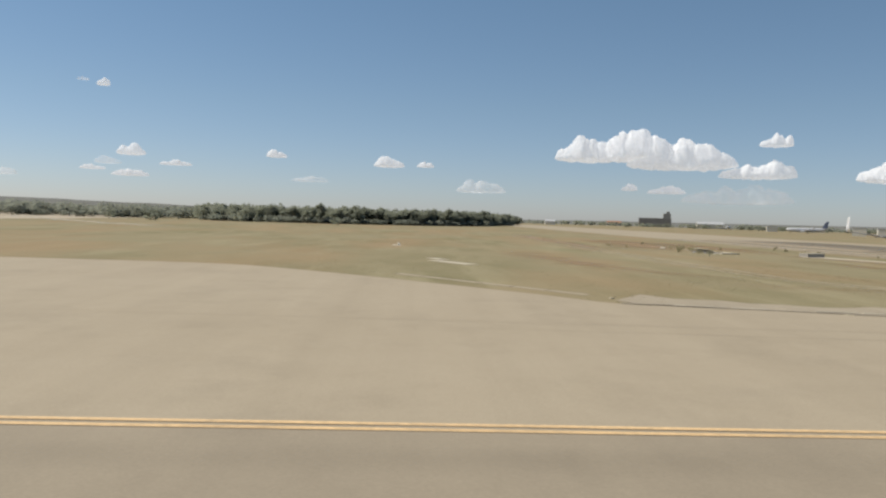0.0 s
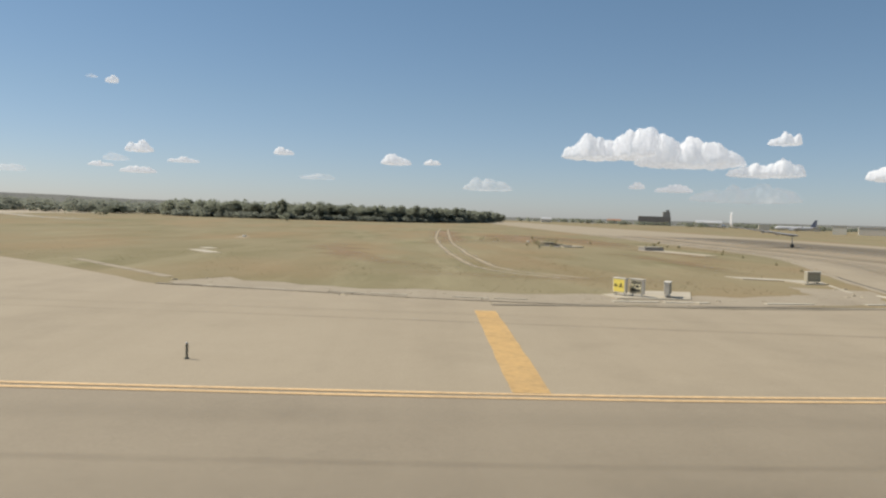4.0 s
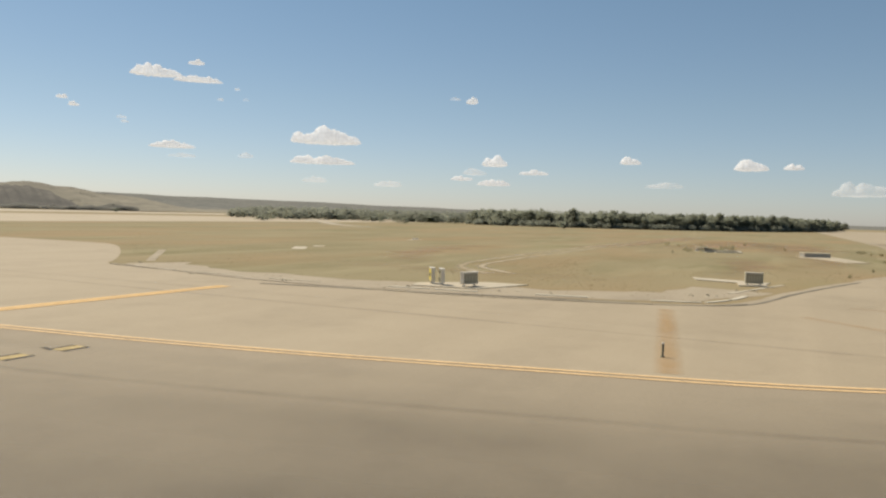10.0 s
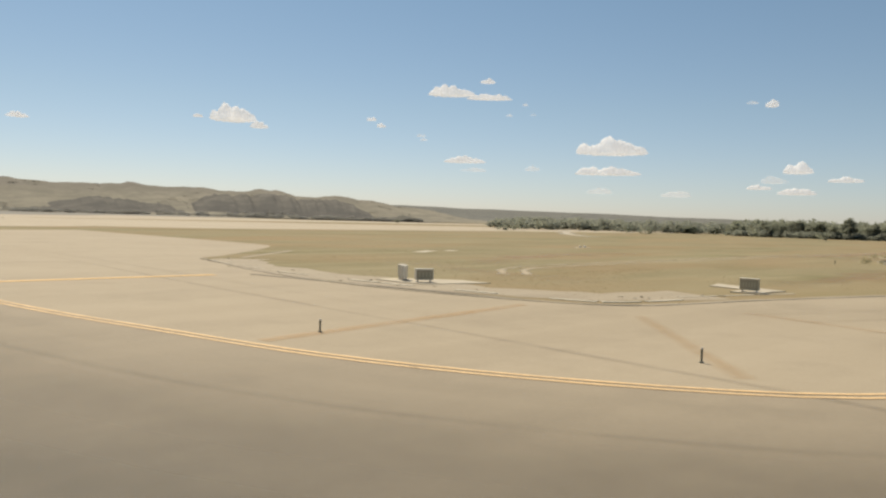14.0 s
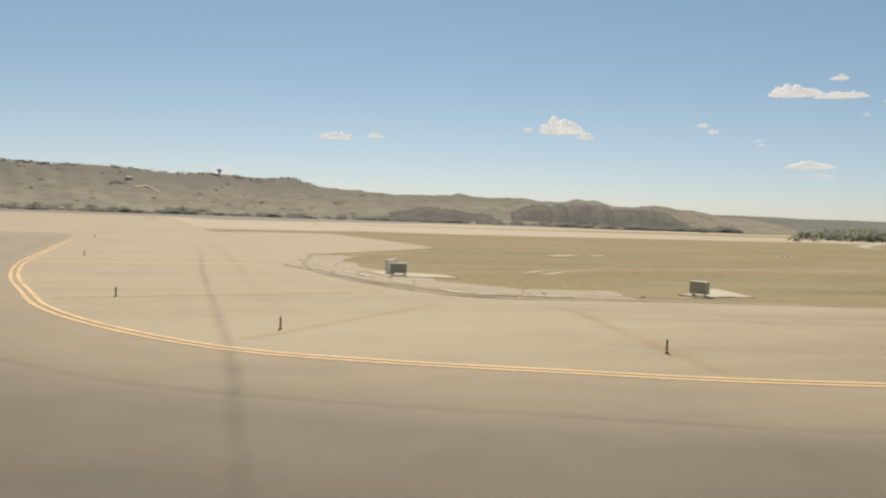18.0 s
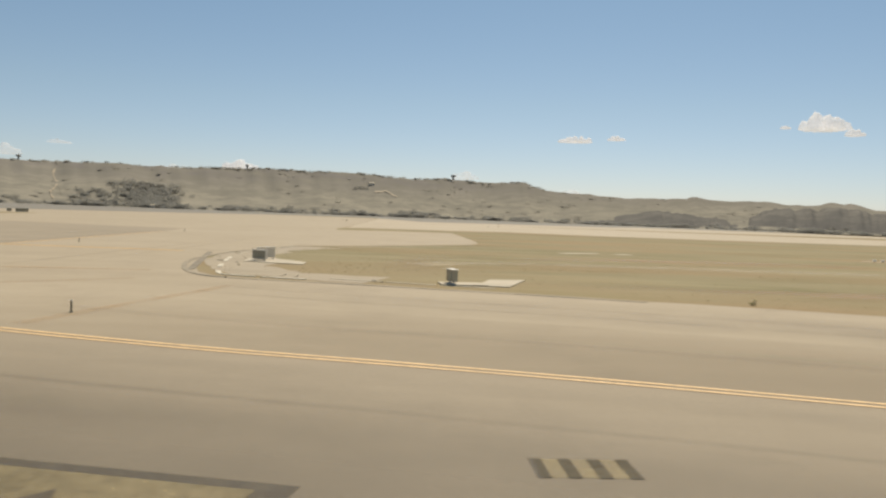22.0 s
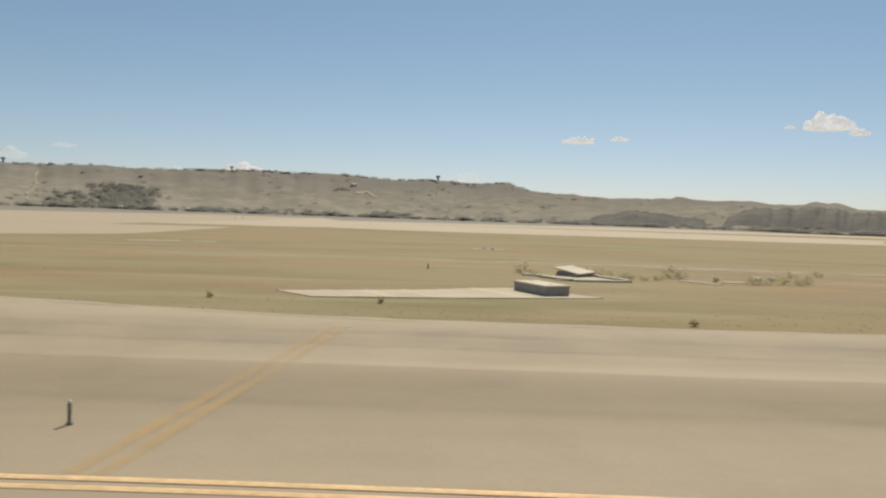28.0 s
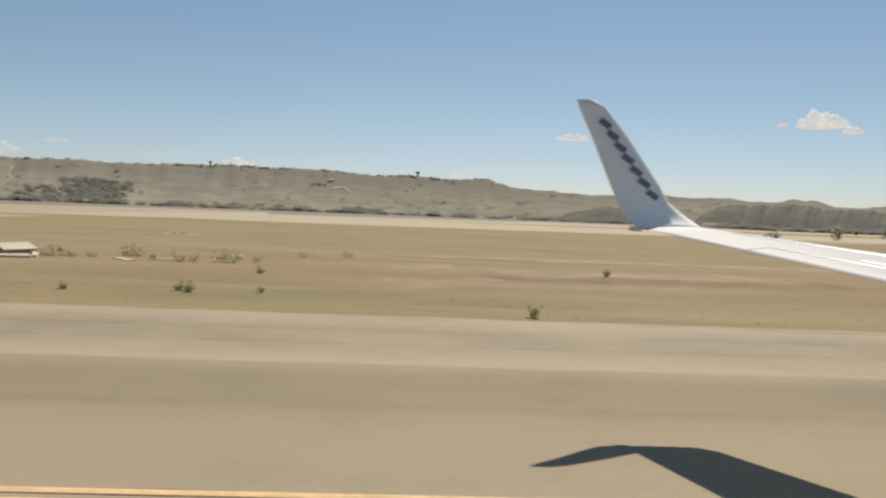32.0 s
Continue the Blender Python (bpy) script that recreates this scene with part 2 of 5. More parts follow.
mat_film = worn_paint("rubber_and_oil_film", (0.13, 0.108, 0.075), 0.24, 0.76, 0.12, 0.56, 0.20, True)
mat_skid = worn_paint("dark_skid_marks", (0.09, 0.075, 0.055), 0.3, 0.62, 0.5, 0.21, 0.04, True)
mat_scuff = worn_paint("scuffed_shoulder_film", (0.16, 0.132, 0.092), 0.34, 0.66, 0.10, 0.30, 0.06, True)
mat_yellow = worn_paint("yellow_line_paint", (0.78, 0.52, 0.255), 0.22, 0.55, 2.0, 0.82, 0.28)
mat_orange = worn_paint("orange_bar_paint", (0.74, 0.46, 0.17), 0.22, 0.54, 2.0, 0.70, 0.28)
mat_orange_worn = worn_paint("faded_orange_bar_paint", (0.50, 0.29, 0.10), 0.30, 0.60, 1.2, 0.44, 0.08, True)
mat_orange_ghost = worn_paint("ghost_of_orange_bar_paint", (0.48, 0.28, 0.10), 0.34, 0.66, 0.9, 0.31, 0.03, True)
mat_orange_pale = worn_paint("streaked_orange_bar_paint", (0.56, 0.36, 0.13), 0.32, 0.70, 0.7, 0.58, 0.05, True)
mat_mark_yellow = worn_paint("ochre_marking_paint", (0.60, 0.45, 0.19), 0.28, 0.62, 2.5, 0.72, 0.22)
mat_mark_faded = worn_paint("rubbed_ochre_marking_paint", (0.44, 0.345, 0.18), 0.3, 0.64, 2.5, 0.56, 0.18)
mat_mark_ghost = worn_paint("ghost_of_ochre_marking_paint", (0.46, 0.355, 0.165), 0.3, 0.64, 2.5, 0.30, 0.05)
mat_mark_black = worn_paint("black_marking_paint", (0.088, 0.071, 0.050), 0.3, 0.65, 2.5, 0.74, 0.34)
mat_black_faded = worn_paint("rubbed_black_marking_paint", (0.075, 0.061, 0.044), 0.3, 0.65, 2.5, 0.36, 0.10)
mat_concrete = plain("weathered_concrete", (0.43, 0.37, 0.275), 0.9, 0, 0.16, 2.0, 0.3)
mat_slab = plain("dusty_tan_concrete", (0.40, 0.335, 0.235), 0.9, 0, 0.16, 1.2, 0.3)
mat_concrete_white = plain("limewashed_concrete", (0.53, 0.47, 0.365), 0.9, 0, 0.18, 2.0, 0.3)
mat_concrete_grey = plain("grey_concrete", (0.34, 0.31, 0.27), 0.9, 0, 0.15, 2.0, 0.3)
mat_kerb_dark = plain("dark_kerb_stone", (0.265, 0.220, 0.152), 0.9, 0, 0.2, 3.0, 0.3)
mat_kerb_brown = plain("brown_weathered_kerb", (0.205, 0.170, 0.118), 0.9, 0, 0.2, 2.0, 0.3)
# dark base colour stands in for a shadowed joint at the pavement edge
mat_joint = plain("shadow_toned_edge_joint", (0.155, 0.130, 0.092), 0.9, 0, 0.25, 1.5, 0.3)
mat_white = plain("white_sign_casing", (0.67, 0.61, 0.51), 0.45, 0, 0.06, 3.0, 0.05)
# pale casing darkened in its base colour to give the look of shade
mat_casing_shaded = plain("shade_toned_sign_casing", (0.44, 0.39, 0.285), 0.5, 0, 0.08, 3.0, 0.05)
mat_sign_yellow = plain("yellow_sign_face", (0.74, 0.59, 0.12), 0.35, 0, 0.06, 3.0, 0)
mat_sign_black = plain("black_sign_face", (0.045, 0.042, 0.035), 0.4, 0, 0.1, 3.0, 0)
mat_sign_dark = plain("dim_dark_sign_face", (0.335, 0.290, 0.205), 0.45, 0, 0.12, 3.0, 0)
mat_post = plain("dark_green_plastic", (0.10, 0.102, 0.07), 0.5, 0, 0.1, 8.0, 0)
mat_steel = plain("galvanised_steel", (0.45, 0.44, 0.42), 0.4, 0.8, 0.1, 6.0, 0.05)
mat_wing = plain("white_aircraft_paint", (0.53, 0.525, 0.53), 0.5, 0, 0.04, 0.8, 0)
mat_wing_top = plain("light_grey_wing_skin", (0.375, 0.372, 0.385), 0.6, 0, 0.05, 0.8, 0)
mat_winglet = plain("white_winglet_paint", (0.84, 0.835, 0.84), 0.5, 0, 0.04, 0.8, 0)
mat_wing_grey = plain("grey_aircraft_panel", (0.42, 0.42, 0.45), 0.35, 0.2, 0.05, 0.8, 0)
mat_wing_edge = plain("bare_metal_leading_edge", (0.55, 0.55, 0.58), 0.25, 0.9, 0.05, 0.8, 0)
mat_navy = plain("navy_livery_paint", (0.130, 0.145, 0.200), 0.35, 0, 0.05, 2.0, 0)
mat_rubber = plain("black_rubber", (0.03, 0.03, 0.03), 0.8, 0, 0.1, 5.0, 0.1)
mat_glass = plain("dark_window_glass", (0.03, 0.035, 0.045), 0.1, 0, 0.1, 1.0, 0)
mat_bark = plain("tree_bark", (0.12, 0.09, 0.06), 0.95, 0, 0.25, 2.0, 0.4)
mat_roof = plain("terracotta_roof", (0.33, 0.17, 0.10), 0.9, 0, 0.2, 1.0, 0.2)
mat_cream = plain("cream_rendered_wall", (0.60, 0.54, 0.44), 0.9, 0, 0.1, 0.5, 0.1)
mat_metal_roof = plain("pale_sheet_roof", (0.55, 0.54, 0.52), 0.5, 0.2, 0.08, 0.3, 0)


def foliage(name, lo, hi, share=0.62):
    m, n, l, b = nodes_of(name)
    g = n.new("ShaderNodeNewGeometry")
    o = n.new("ShaderNodeObjectInfo")
    c = ramp(n, l, g.outputs["Random Per Island"], [(0.0, lo), (1.0, hi)])
    c = mixc(n, l, 0.4, c, ramp(n, l, o.outputs["Random"], [(0.0, lo), (1.0, hi)]))
    l.new(c, b.inputs["Base Color"])
    b.inputs["Roughness"].default_value = 0.8
    thin(n, l, b, c, share)
    return m


# both leaf tones are lifted, the far one also greyed, as painted distance haze
mat_leaf = foliage("pine_and_oak_leaves", (0.240, 0.252, 0.186), (0.262, 0.274, 0.202))
mat_leaf_far = foliage("haze_paled_leaves", (0.232, 0.244, 0.190), (0.276, 0.286, 0.228))
mat_bush = foliage("dry_bush_leaves", (0.350, 0.312, 0.186), (0.430, 0.380, 0.230), 0.75)
# needle colour raised to a pale grey in place of haze before the ridge
mat_grove = foliage("haze_lifted_pine_needles", (0.232, 0.228, 0.203), (0.250, 0.245, 0.217), 0.5)
mat_scrub = foliage("hillside_scrub", (0.270, 0.252, 0.206), (0.298, 0.278, 0.226), 0.45)


def hillside(name, base, pale, dark, strata=None):
    """Dry eroded slopes: pale clay gullies, scrub-dark hollows."""
    m, n, l, b = nodes_of(name)
    big = noise_node(n, l, 0.006, 5, 0.6)
    gul = noise_node(n, l, 0.014, 6, 0.65, (1, 1, 3.5))
    fine = noise_node(n, l, 0.12, 6, 0.7)
    blot = noise_node(n, l, 0.035, 5, 0.6)
    c = ramp(n, l, big.outputs[0], [(0.35, base), (0.65, pale)])
    if strata:
        geo, sep, mr = n.new("ShaderNodeNewGeometry"), n.new("ShaderNodeSeparateXYZ"), n.new("ShaderNodeMapRange")
        l.new(geo.outputs["Position"], sep.inputs[0])
        l.new(sep.outputs[2], mr.inputs[0])
        mr.inputs[1].default_value, mr.inputs[2].default_value = 24.0, 58.0
        c = mixc(n, l, ramp(n, l, mr.outputs[0], [(0.0, (0, 0, 0)), (1.0, (0.85, 0.85, 0.85))]), c, strata)
    c = mixc(n, l, ramp(n, l, gul.outputs[0], [(0.48, (0, 0, 0)), (0.62, (0.75, 0.75, 0.75))]), c, dark)
    c = mixc(n, l, ramp(n, l, blot.outputs[0], [(0.44, (0, 0, 0)), (0.60, (0.75, 0.75, 0.75))]), c, dark)
    bench = noise_node(n, l, 0.02, 5, 0.6, (0.6, 0.6, 4))
    c = mixc(n, l, ramp(n, l, bench.outputs[0], [(0.50, (0, 0, 0)), (0.72, (0.28, 0.28, 0.28))]), c, tuple(min(1, v * 1.1) for v in pale))
    c = mixc(n, l, ramp(n, l, fine.outputs[0], [(0.50, (0, 0, 0)), (0.64, (0.7, 0.7, 0.7))]), c, dark)
    l.new(c, b.inputs["Base Color"])
    b.inputs["Roughness"].default_value = 1.0
    b.inputs["Specular IOR Level"].default_value = 0.0
    return m


mat_hill = hillside("dry_clay_hillside", (0.258, 0.236, 0.188), (0.300, 0.272, 0.214), (0.204, 0.189, 0.154), (0.192, 0.176, 0.160))
mat_bluff = hillside("wooded_bluff", (0.158, 0.149, 0.132), (0.196, 0.182, 0.156), (0.126, 0.120, 0.109))
# the plain's blue-grey base colours carry the horizon haze
mat_plain = hillside("haze_greyed_farmland", (0.182, 0.180, 0.164), (0.236, 0.226, 0.190), (0.130, 0.132, 0.124))


def cloud_material(name, least, most):
    """Bright vapour of the far sky backdrop: scatters sunlight through and glows faintly."""
    m, n, l, b = nodes_of(name)
    n.remove(b)
    d, t, a, e = n.new("ShaderNodeBsdfDiffuse"), n.new("ShaderNodeBsdfTranslucent"), n.new("ShaderNodeAddShader"), n.new("ShaderNodeEmission")
    d.inputs[0].default_value = (0.34, 0.34, 0.34, 1)
    t.inputs[0].default_value = (0.22, 0.22, 0.225, 1)
    e.inputs[0].default_value, e.inputs[1].default_value = (0.93, 0.96, 1.0, 1), 0.34
    a2 = n.new("ShaderNodeAddShader")
    l.new(d.outputs[0], a.inputs[0])
    l.new(t.outputs[0], a.inputs[1])
    l.new(a.outputs[0], a2.inputs[0])
    l.new(e.outputs[0], a2.inputs[1])
    hole, mx = n.new("ShaderNodeBsdfTransparent"), n.new("ShaderNodeMixShader")
    wisp = noise_node(n, l, 0.012, 2, 0.5)
    l.new(ramp(n, l, wisp.outputs[0], [(0.35, (least,) * 3), (0.6, (most,) * 3)]), mx.inputs[0])
    l.new(hole.outputs[0], mx.inputs[1])
    l.new(a2.outputs[0], mx.inputs[2])
    l.new(mx.outputs[0], n["Material Output"].inputs[0])
    return m


mat_cloud = cloud_material("cumulus_cloud", 0.55, 0.9)
mat_cloud_thin = cloud_material("thin_cloud_veil", 0.12, 0.34)


# ---------------------------------------------------------------- building helpers
def link(name, bm, material, parent=None, label="", smooth=False):
    me = bpy.data.meshes.new(name)
    bm.to_mesh(me)
    bm.free()
    me.materials.append(material)
    if smooth:
        me.polygons.foreach_set("use_smooth", [True] * len(me.polygons))
    ob = new(name, me)
    if parent is not None:
        ob.parent = parent
    if label:
        ob["label"] = label
    return ob


def part(name, bm, material, parent, label="", smooth=False):
    return link(name, bm, material, parent, label, smooth)


def from_data(name, verts, faces, material, parent=None, label="", smooth=False):
    me = bpy.data.meshes.new(name)
    me.from_pydata(verts, [], faces)
    me.materials.append(material)
    if smooth:
        me.polygons.foreach_set("use_smooth", [True] * len(me.polygons))
    ob = new(name, me)
    if parent is not None:
        ob.parent = parent
    if label:
        ob["label"] = label
    return ob


def empty(name, m, label, category, group="", kind=""):
    ob = new(name)
    ob.matrix_world = m
    ob.empty_display_size = 0.2
    return tagged(ob, label, category, group, kind)


def block(bm, lo, hi, bevel=0.0, m=None):
    """A box between two corners, its edges rounded, turned by m."""
    lo, hi = Vector(lo), Vector(hi)
    mat = Matrix.Translation((lo + hi) / 2) @ Matrix.Diagonal((*(hi - lo), 1))
    r = bmesh.ops.create_cube(bm, size=1, matrix=(m @ mat) if m else mat)
    if bevel:
        es = list({e for v in r["verts"] for e in v.link_edges})
        bmesh.ops.bevel(bm, geom=es, offset=bevel, segments=2, affect='EDGES', profile=0.6)
    return bm


def rod(bm, a, b, r0, r1=None, seg=10):
    a, b = Vector(a), Vector(b)
    d = b - a
    m = Matrix.Translation((a + b) / 2) @ d.to_track_quat('Z', 'Y').to_matrix().to_4x4()
    bmesh.ops.create_cone(bm, cap_ends=True, segments=seg, radius1=r0, radius2=r0 if r1 is None else r1, depth=d.length, matrix=m)
    return bm


def smooth_line(pts, step=2.0):
    """A Catmull-Rom curve through the given plan points, sampled evenly."""
    p = [Vector(q).to_2d() for q in pts]
    p = [p[0] * 2 - p[1]] + p + [p[-1] * 2 - p[-2]]
    out = []
    for i in range(1, len(p) - 2):
        n = max(1, int((p[i + 1] - p[i]).length / step))
        for k in range(n):
            t = k / n
            out.append(0.5 * (2 * p[i] + (p[i + 1] - p[i - 1]) * t + (2 * p[i - 1] - 5 * p[i] + 4 * p[i + 1] - p[i + 2]) * t * t
                              + (3 * p[i] - 3 * p[i + 1] + p[i + 2] - p[i - 1]) * t ** 3))
    return out + [p[-2]]


def normals(line):
    out = []
    for i in range(len(line)):
        d = (line[min(i + 1, len(line) - 1)] - line[max(i - 1, 0)]).normalized()
        out.append(Vector((-d.y, d.x)))
    return out


def ribbon(name, line, a, b, z, material, parent=None, label="", jitter=0.0, height=0.0, fade=0):
    """A strip along a line between the offsets a and b (positive to the left of its run); with height it is a kerb; with fade it thins out towards its start, with a negative one towards both ends."""
    rnd = random.Random(len(line) * 7 + int(a * 100))
    nn = normals(line)
    verts, faces = [], []
    for p, q in zip(line, nn):
        ja, jb = (rnd.uniform(-jitter, jitter) for _ in range(2)) if jitter else (0, 0)
        pa, pb = p + q * (a + ja), p + q * (b + jb)
        verts += [(pa.x, pa.y, z), (pb.x, pb.y, z)]
        if height:
            verts += [(pa.x, pa.y, z + height), (pb.x, pb.y, z + height)]
    k = 4 if height else 2
    for i in range(len(line) - 1):
        o, w = i * k, (i + 1) * k
        if height:
            faces += [(o + 2, o + 3, w + 3, w + 2), (o, o + 2, w + 2, w), (o + 3, o + 1, w + 1, w + 3)]
        else:
            faces.append((o, o + 1, w + 1, w))
    if height:
        e = (len(line) - 1) * 4
        faces += [(0, 1, 3, 2), (e, e + 2, e + 3, e + 1)]
    ob = from_data(name, verts, faces, material, parent, label)
    side = ob.data.attributes.new("across", 'FLOAT', 'POINT')
    side.data.foreach_set("value", [float(i % 2) for i in range(len(verts))])
    run = ob.data.attributes.new("along", 'FLOAT', 'POINT')
    run.data.foreach_set("value", [min(1.0, (i // k) / abs(fade), (len(line) - 1 - i // k) / abs(fade) if fade < 0 else 1.0) if fade else 1.0 for i in range(len(verts))])
    return ob


def sheet(name, outline, z, material, parent=None, label="", thick=0.0):
    n = len(outline)
    verts = [(x, y, z) for x, y in outline]
    faces = [tuple(range(n))]
    if thick:
        verts += [(x, y, z - thick) for x, y in outline]
        faces += [(i, i + n, (i + 1) % n + n, (i + 1) % n) for i in range(n)]
    me = bpy.data.meshes.new(name)
    me.from_pydata(verts, [], faces)
    me.materials.append(material)
    bm = bmesh.new()
    bm.from_mesh(me)
    bmesh.ops.recalc_face_normals(bm, faces=bm.faces)
    if bm.faces[:] and max(bm.faces, key=lambda f: f.calc_area()).normal.z < 0:
        bmesh.ops.reverse_faces(bm, faces=bm.faces)
    bm.to_mesh(me)
    bm.free()
    ob = new(name, me)
    if parent is not None:
        ob.parent = parent
    if label:
        ob["label"] = label
    return ob


def rect(cx, cy, ex, ey, turn):
    c, s = math.cos(turn), math.sin(turn)
    return [(cx + c * x - s * y, cy + s * x + c * y) for x, y in ((-ex, -ey), (ex, -ey), (ex, ey), (-ex, ey))]


# ---------------------------------------------------------------- ground and pavements
EDGE_WEST = [(-74.6, 150), (-74.8, 122), (-75.6, 109), (-78.2, 103.4), (-86, 94.6), (-93.5, 87.2), (-97.0, 84.0), (-98.4, 78), (-100.3, 70.5),
             (-101.0, 63.5), (-100.9, 57), (-99.6, 50.8), (-97.9, 46.6), (-95.4, 44.5), (-88, 42.7), (-80, 40.3), (-72, 37.6), (-65, 35.2), (-58, 32.8),
             (-50, 30.4), (-42, 28.5), (-35, 27.7), (-20, 27.2), (0, 26.8), (30, 26.6)]
YELLOW = [(-119.25, 114), (-119.15, 104), (-119.05, 85), (-118.95, 70), (-118.5, 62), (-117.65, 55), (-116.55, 49.3), (-115.2, 43.0), (-113.0, 37.6),
          (-109.85, 32.85), (-106.3, 30.2), (-102.2, 28.0), (-98.2, 26.0), (-92, 23.75), (-86.5, 22.2), (-81.2, 20.6), (-74, 18.15), (-66.5, 15.35), (-60.8, 13.5),
          (-55.4, 12.1), (-48, 11.15), (-40, 10.75), (-30, 10.2), (-20, 9.85), (0, 9.7), (30, 9.6), (90, 9.6)]
edge_line = smooth_line(EDGE_WEST, 1.5)
yellow_line = smooth_line(YELLOW, 1.2)


def ground_sheet():
    """One sheet to the horizon; finer near the airfield, with slight swells."""
    rings = [0, 20, 40, 60, 90, 130, 180, 250, 340, 460, 640, 900, 1300, 1900, 2800, 4000, 6500, 12000]
    seg = 96
    verts, faces = [(-80, 60, 0)], []
    for r in rings[1:]:
        for k in range(seg):
            a = 2 * math.pi * k / seg
            verts.append((-80 + r * math.cos(a), 60 + r * math.sin(a), 0 if r < 3000 else -(r - 2800) ** 2 / 1.27e7))
    for k in range(seg):
        faces.append((0, 1 + k, 1 + (k + 1) % seg))
    for i in range(len(rings) - 2):
        o, w = 1 + i * seg, 1 + (i + 1) * seg
        for k in range(seg):
            faces.append((o + k, w + k, w + (k + 1) % seg, o + (k + 1) % seg))
    return tagged(from_data("ground", verts, faces, mat_grass), "parched straw and olive airfield grassland reaching the horizon", "ground", kind="structure")


ground_sheet()

pave = [(p.x, p.y) for p in edge_line] + [(700, 26), (700, -36), (-150, -36), (-190, 0), (-190, 300), (-98.5, 300), (-98.5, 189), (-99.3, 175),
                                          (-98.6, 162), (-90, 167), (-80, 169.5), (-74.6, 171)]
apron = tagged(sheet("pavement", pave, 0.012, mat_shoulder), "sun-bleached tan asphalt taxiway shoulders", "pavement", kind="structure")

# the darker trafficked taxiway inside the yellow edge line
inner = [(p.x, p.y) for p in yellow_line] + [(90, -22), (-125, -22), (-152, 10), (-152, 140), (-121, 132)]
taxi = tagged(sheet("taxiway", inner, 0.018, mat_taxi), "darker tan asphalt taxiway with tyre streaks", "taxiway", kind="structure")

runway = tagged(sheet("runway", [(-900, 400), (-250, 300), (-200, 430), (-165, 560), (-105, 600), (-72, 415), (-10, 470), (60, 530), (110, 620), (330, 700), (330, 900), (-900, 900)], 0.012, mat_runway), "distant grey asphalt runway strip", "runway", kind="structure")
tagged(sheet("runway_verge", [(-98, 301), (1500, 301), (1500, 589.5), (100, 640), (-98, 640)], 0.008, mat_dust), "pale dusty verge beside the distant runway", "verge", kind="structure")
tagged(sheet("runway_verge", [(-98.3, 188), (-88, 192), (-68, 198), (-58, 207), (-38, 198), (-16, 200), (100, 216), (1500, 292), (1500, 300.8), (-98.3, 300.8)], 0.008, mat_dust), "pale dusty verge beyond the grass island", "verge", kind="structure")
tagged(sheet("grass_strip", [(-40, 352), (1500, 330), (1500, 470), (200, 440)], 0.016, mat_grass), "dry grass strip within the pale verge", "verge", kind="structure")
tagged(sheet("taxiway_far", [(-900, 240), (-190.5, 240), (-190.5, 300), (-98.5, 300.5), (-98.5, 539), (-900, 519.5)], 0.01, mat_shoulder), "pale asphalt taxiway joining the runway", "taxiway", kind="structure")

# the bare soil margin between pavement and grass
soil = tagged(ribbon("soil_margin", edge_line[62:], 0.05, 0.7, 0.006, mat_gravel, None, "", 0.14), "bare gravelly soil margin along the pavement edge", "soil", kind="structure")
corner = smooth_line([(-94.4, 83.2), (-96.6, 79.5), (-98.4, 74.5), (-98.6, 66), (-98.0, 58), (-96.4, 51), (-93.4, 47.6), (-88, 45.6)], 1.5)
tagged(ribbon("soil_margin", corner, -1.8, 2.4, 0.009, mat_gravel, None, "", 0.6), "bare gravelly soil with broken concrete crumbs", "soil", kind="structure")

# wheel ruts across the island
mat_rut = worn_paint("dusty_wheel_rut", (0.43, 0.345, 0.225), 0.25, 0.55, 0.25, 0.95, 0.35, True)
ruts = empty("wheel_ruts", Matrix.Identity(4), "pair of pale dusty wheel ruts through dry grass", "track", kind="structure")
ribbon("rut", smooth_line([(-86, 61.6), (-80.2, 66.0), (-68.5, 67.7), (-36, 68.8), (12, 68.6), (95, 66)], 2), -0.45, 0.45, 0.012, mat_rut, ruts, "", 0.12)
ribbon("rut", smooth_line([(-85, 60.2), (-79.5, 64.6), (-71.5, 65.8), (-50.6, 66.6), (-8, 66.6), (95, 63.8)], 2), -0.45, 0.45, 0.012, mat_rut, ruts, "", 0.12)


mat_earth = worn_paint("reddish_bare_earth", (0.355, 0.225, 0.118), 0.28, 0.66, 0.18, 0.90, 0.18, True)
mat_track = worn_paint("white_sandy_soil", (0.52, 0.45, 0.34), 0.25, 0.55, 0.05, 0.9, 0.3, True)
for pts, w in (([(80, 65), (30, 66.5), (-8, 66), (-34, 71)], 3.4), ([(-82, 76), (-84.5, 68), (-86.5, 60), (-83, 52)], 2.6), ([(-24, 57), (-3, 54.5), (15, 52), (48, 50)], 8.0),
               ([(-80, 68), (-72, 74), (-56, 79.5), (-36, 81)], 3.0), ([(-78, 47), (-66, 46.5), (-52, 47), (-40, 50)], 2.4),
               ([(-26, 41), (-10, 42), (6, 41.5), (22, 43), (34, 46)], 7.0), ([(-60, 42), (-46, 39), (-34, 41), (-22, 44)], 3.0)):
    tagged(ribbon("earth_patch", smooth_line(pts, 3.0), -w, w, 0.010, mat_earth, None, "", min(0.55 * w, 1.5), 0.0, -8), "reddish bare earth showing through dry grass", "soil", kind="structure")
tagged(ribbon("sandy_track", smooth_line([(60, 150), (84, 177), (130, 212), (180, 250), (240, 300)], 4.0), -4, 4, 0.011, mat_track, None, "", 1.2, 0.0, -6), "white sandy track across the grass plain", "track", kind="structure")


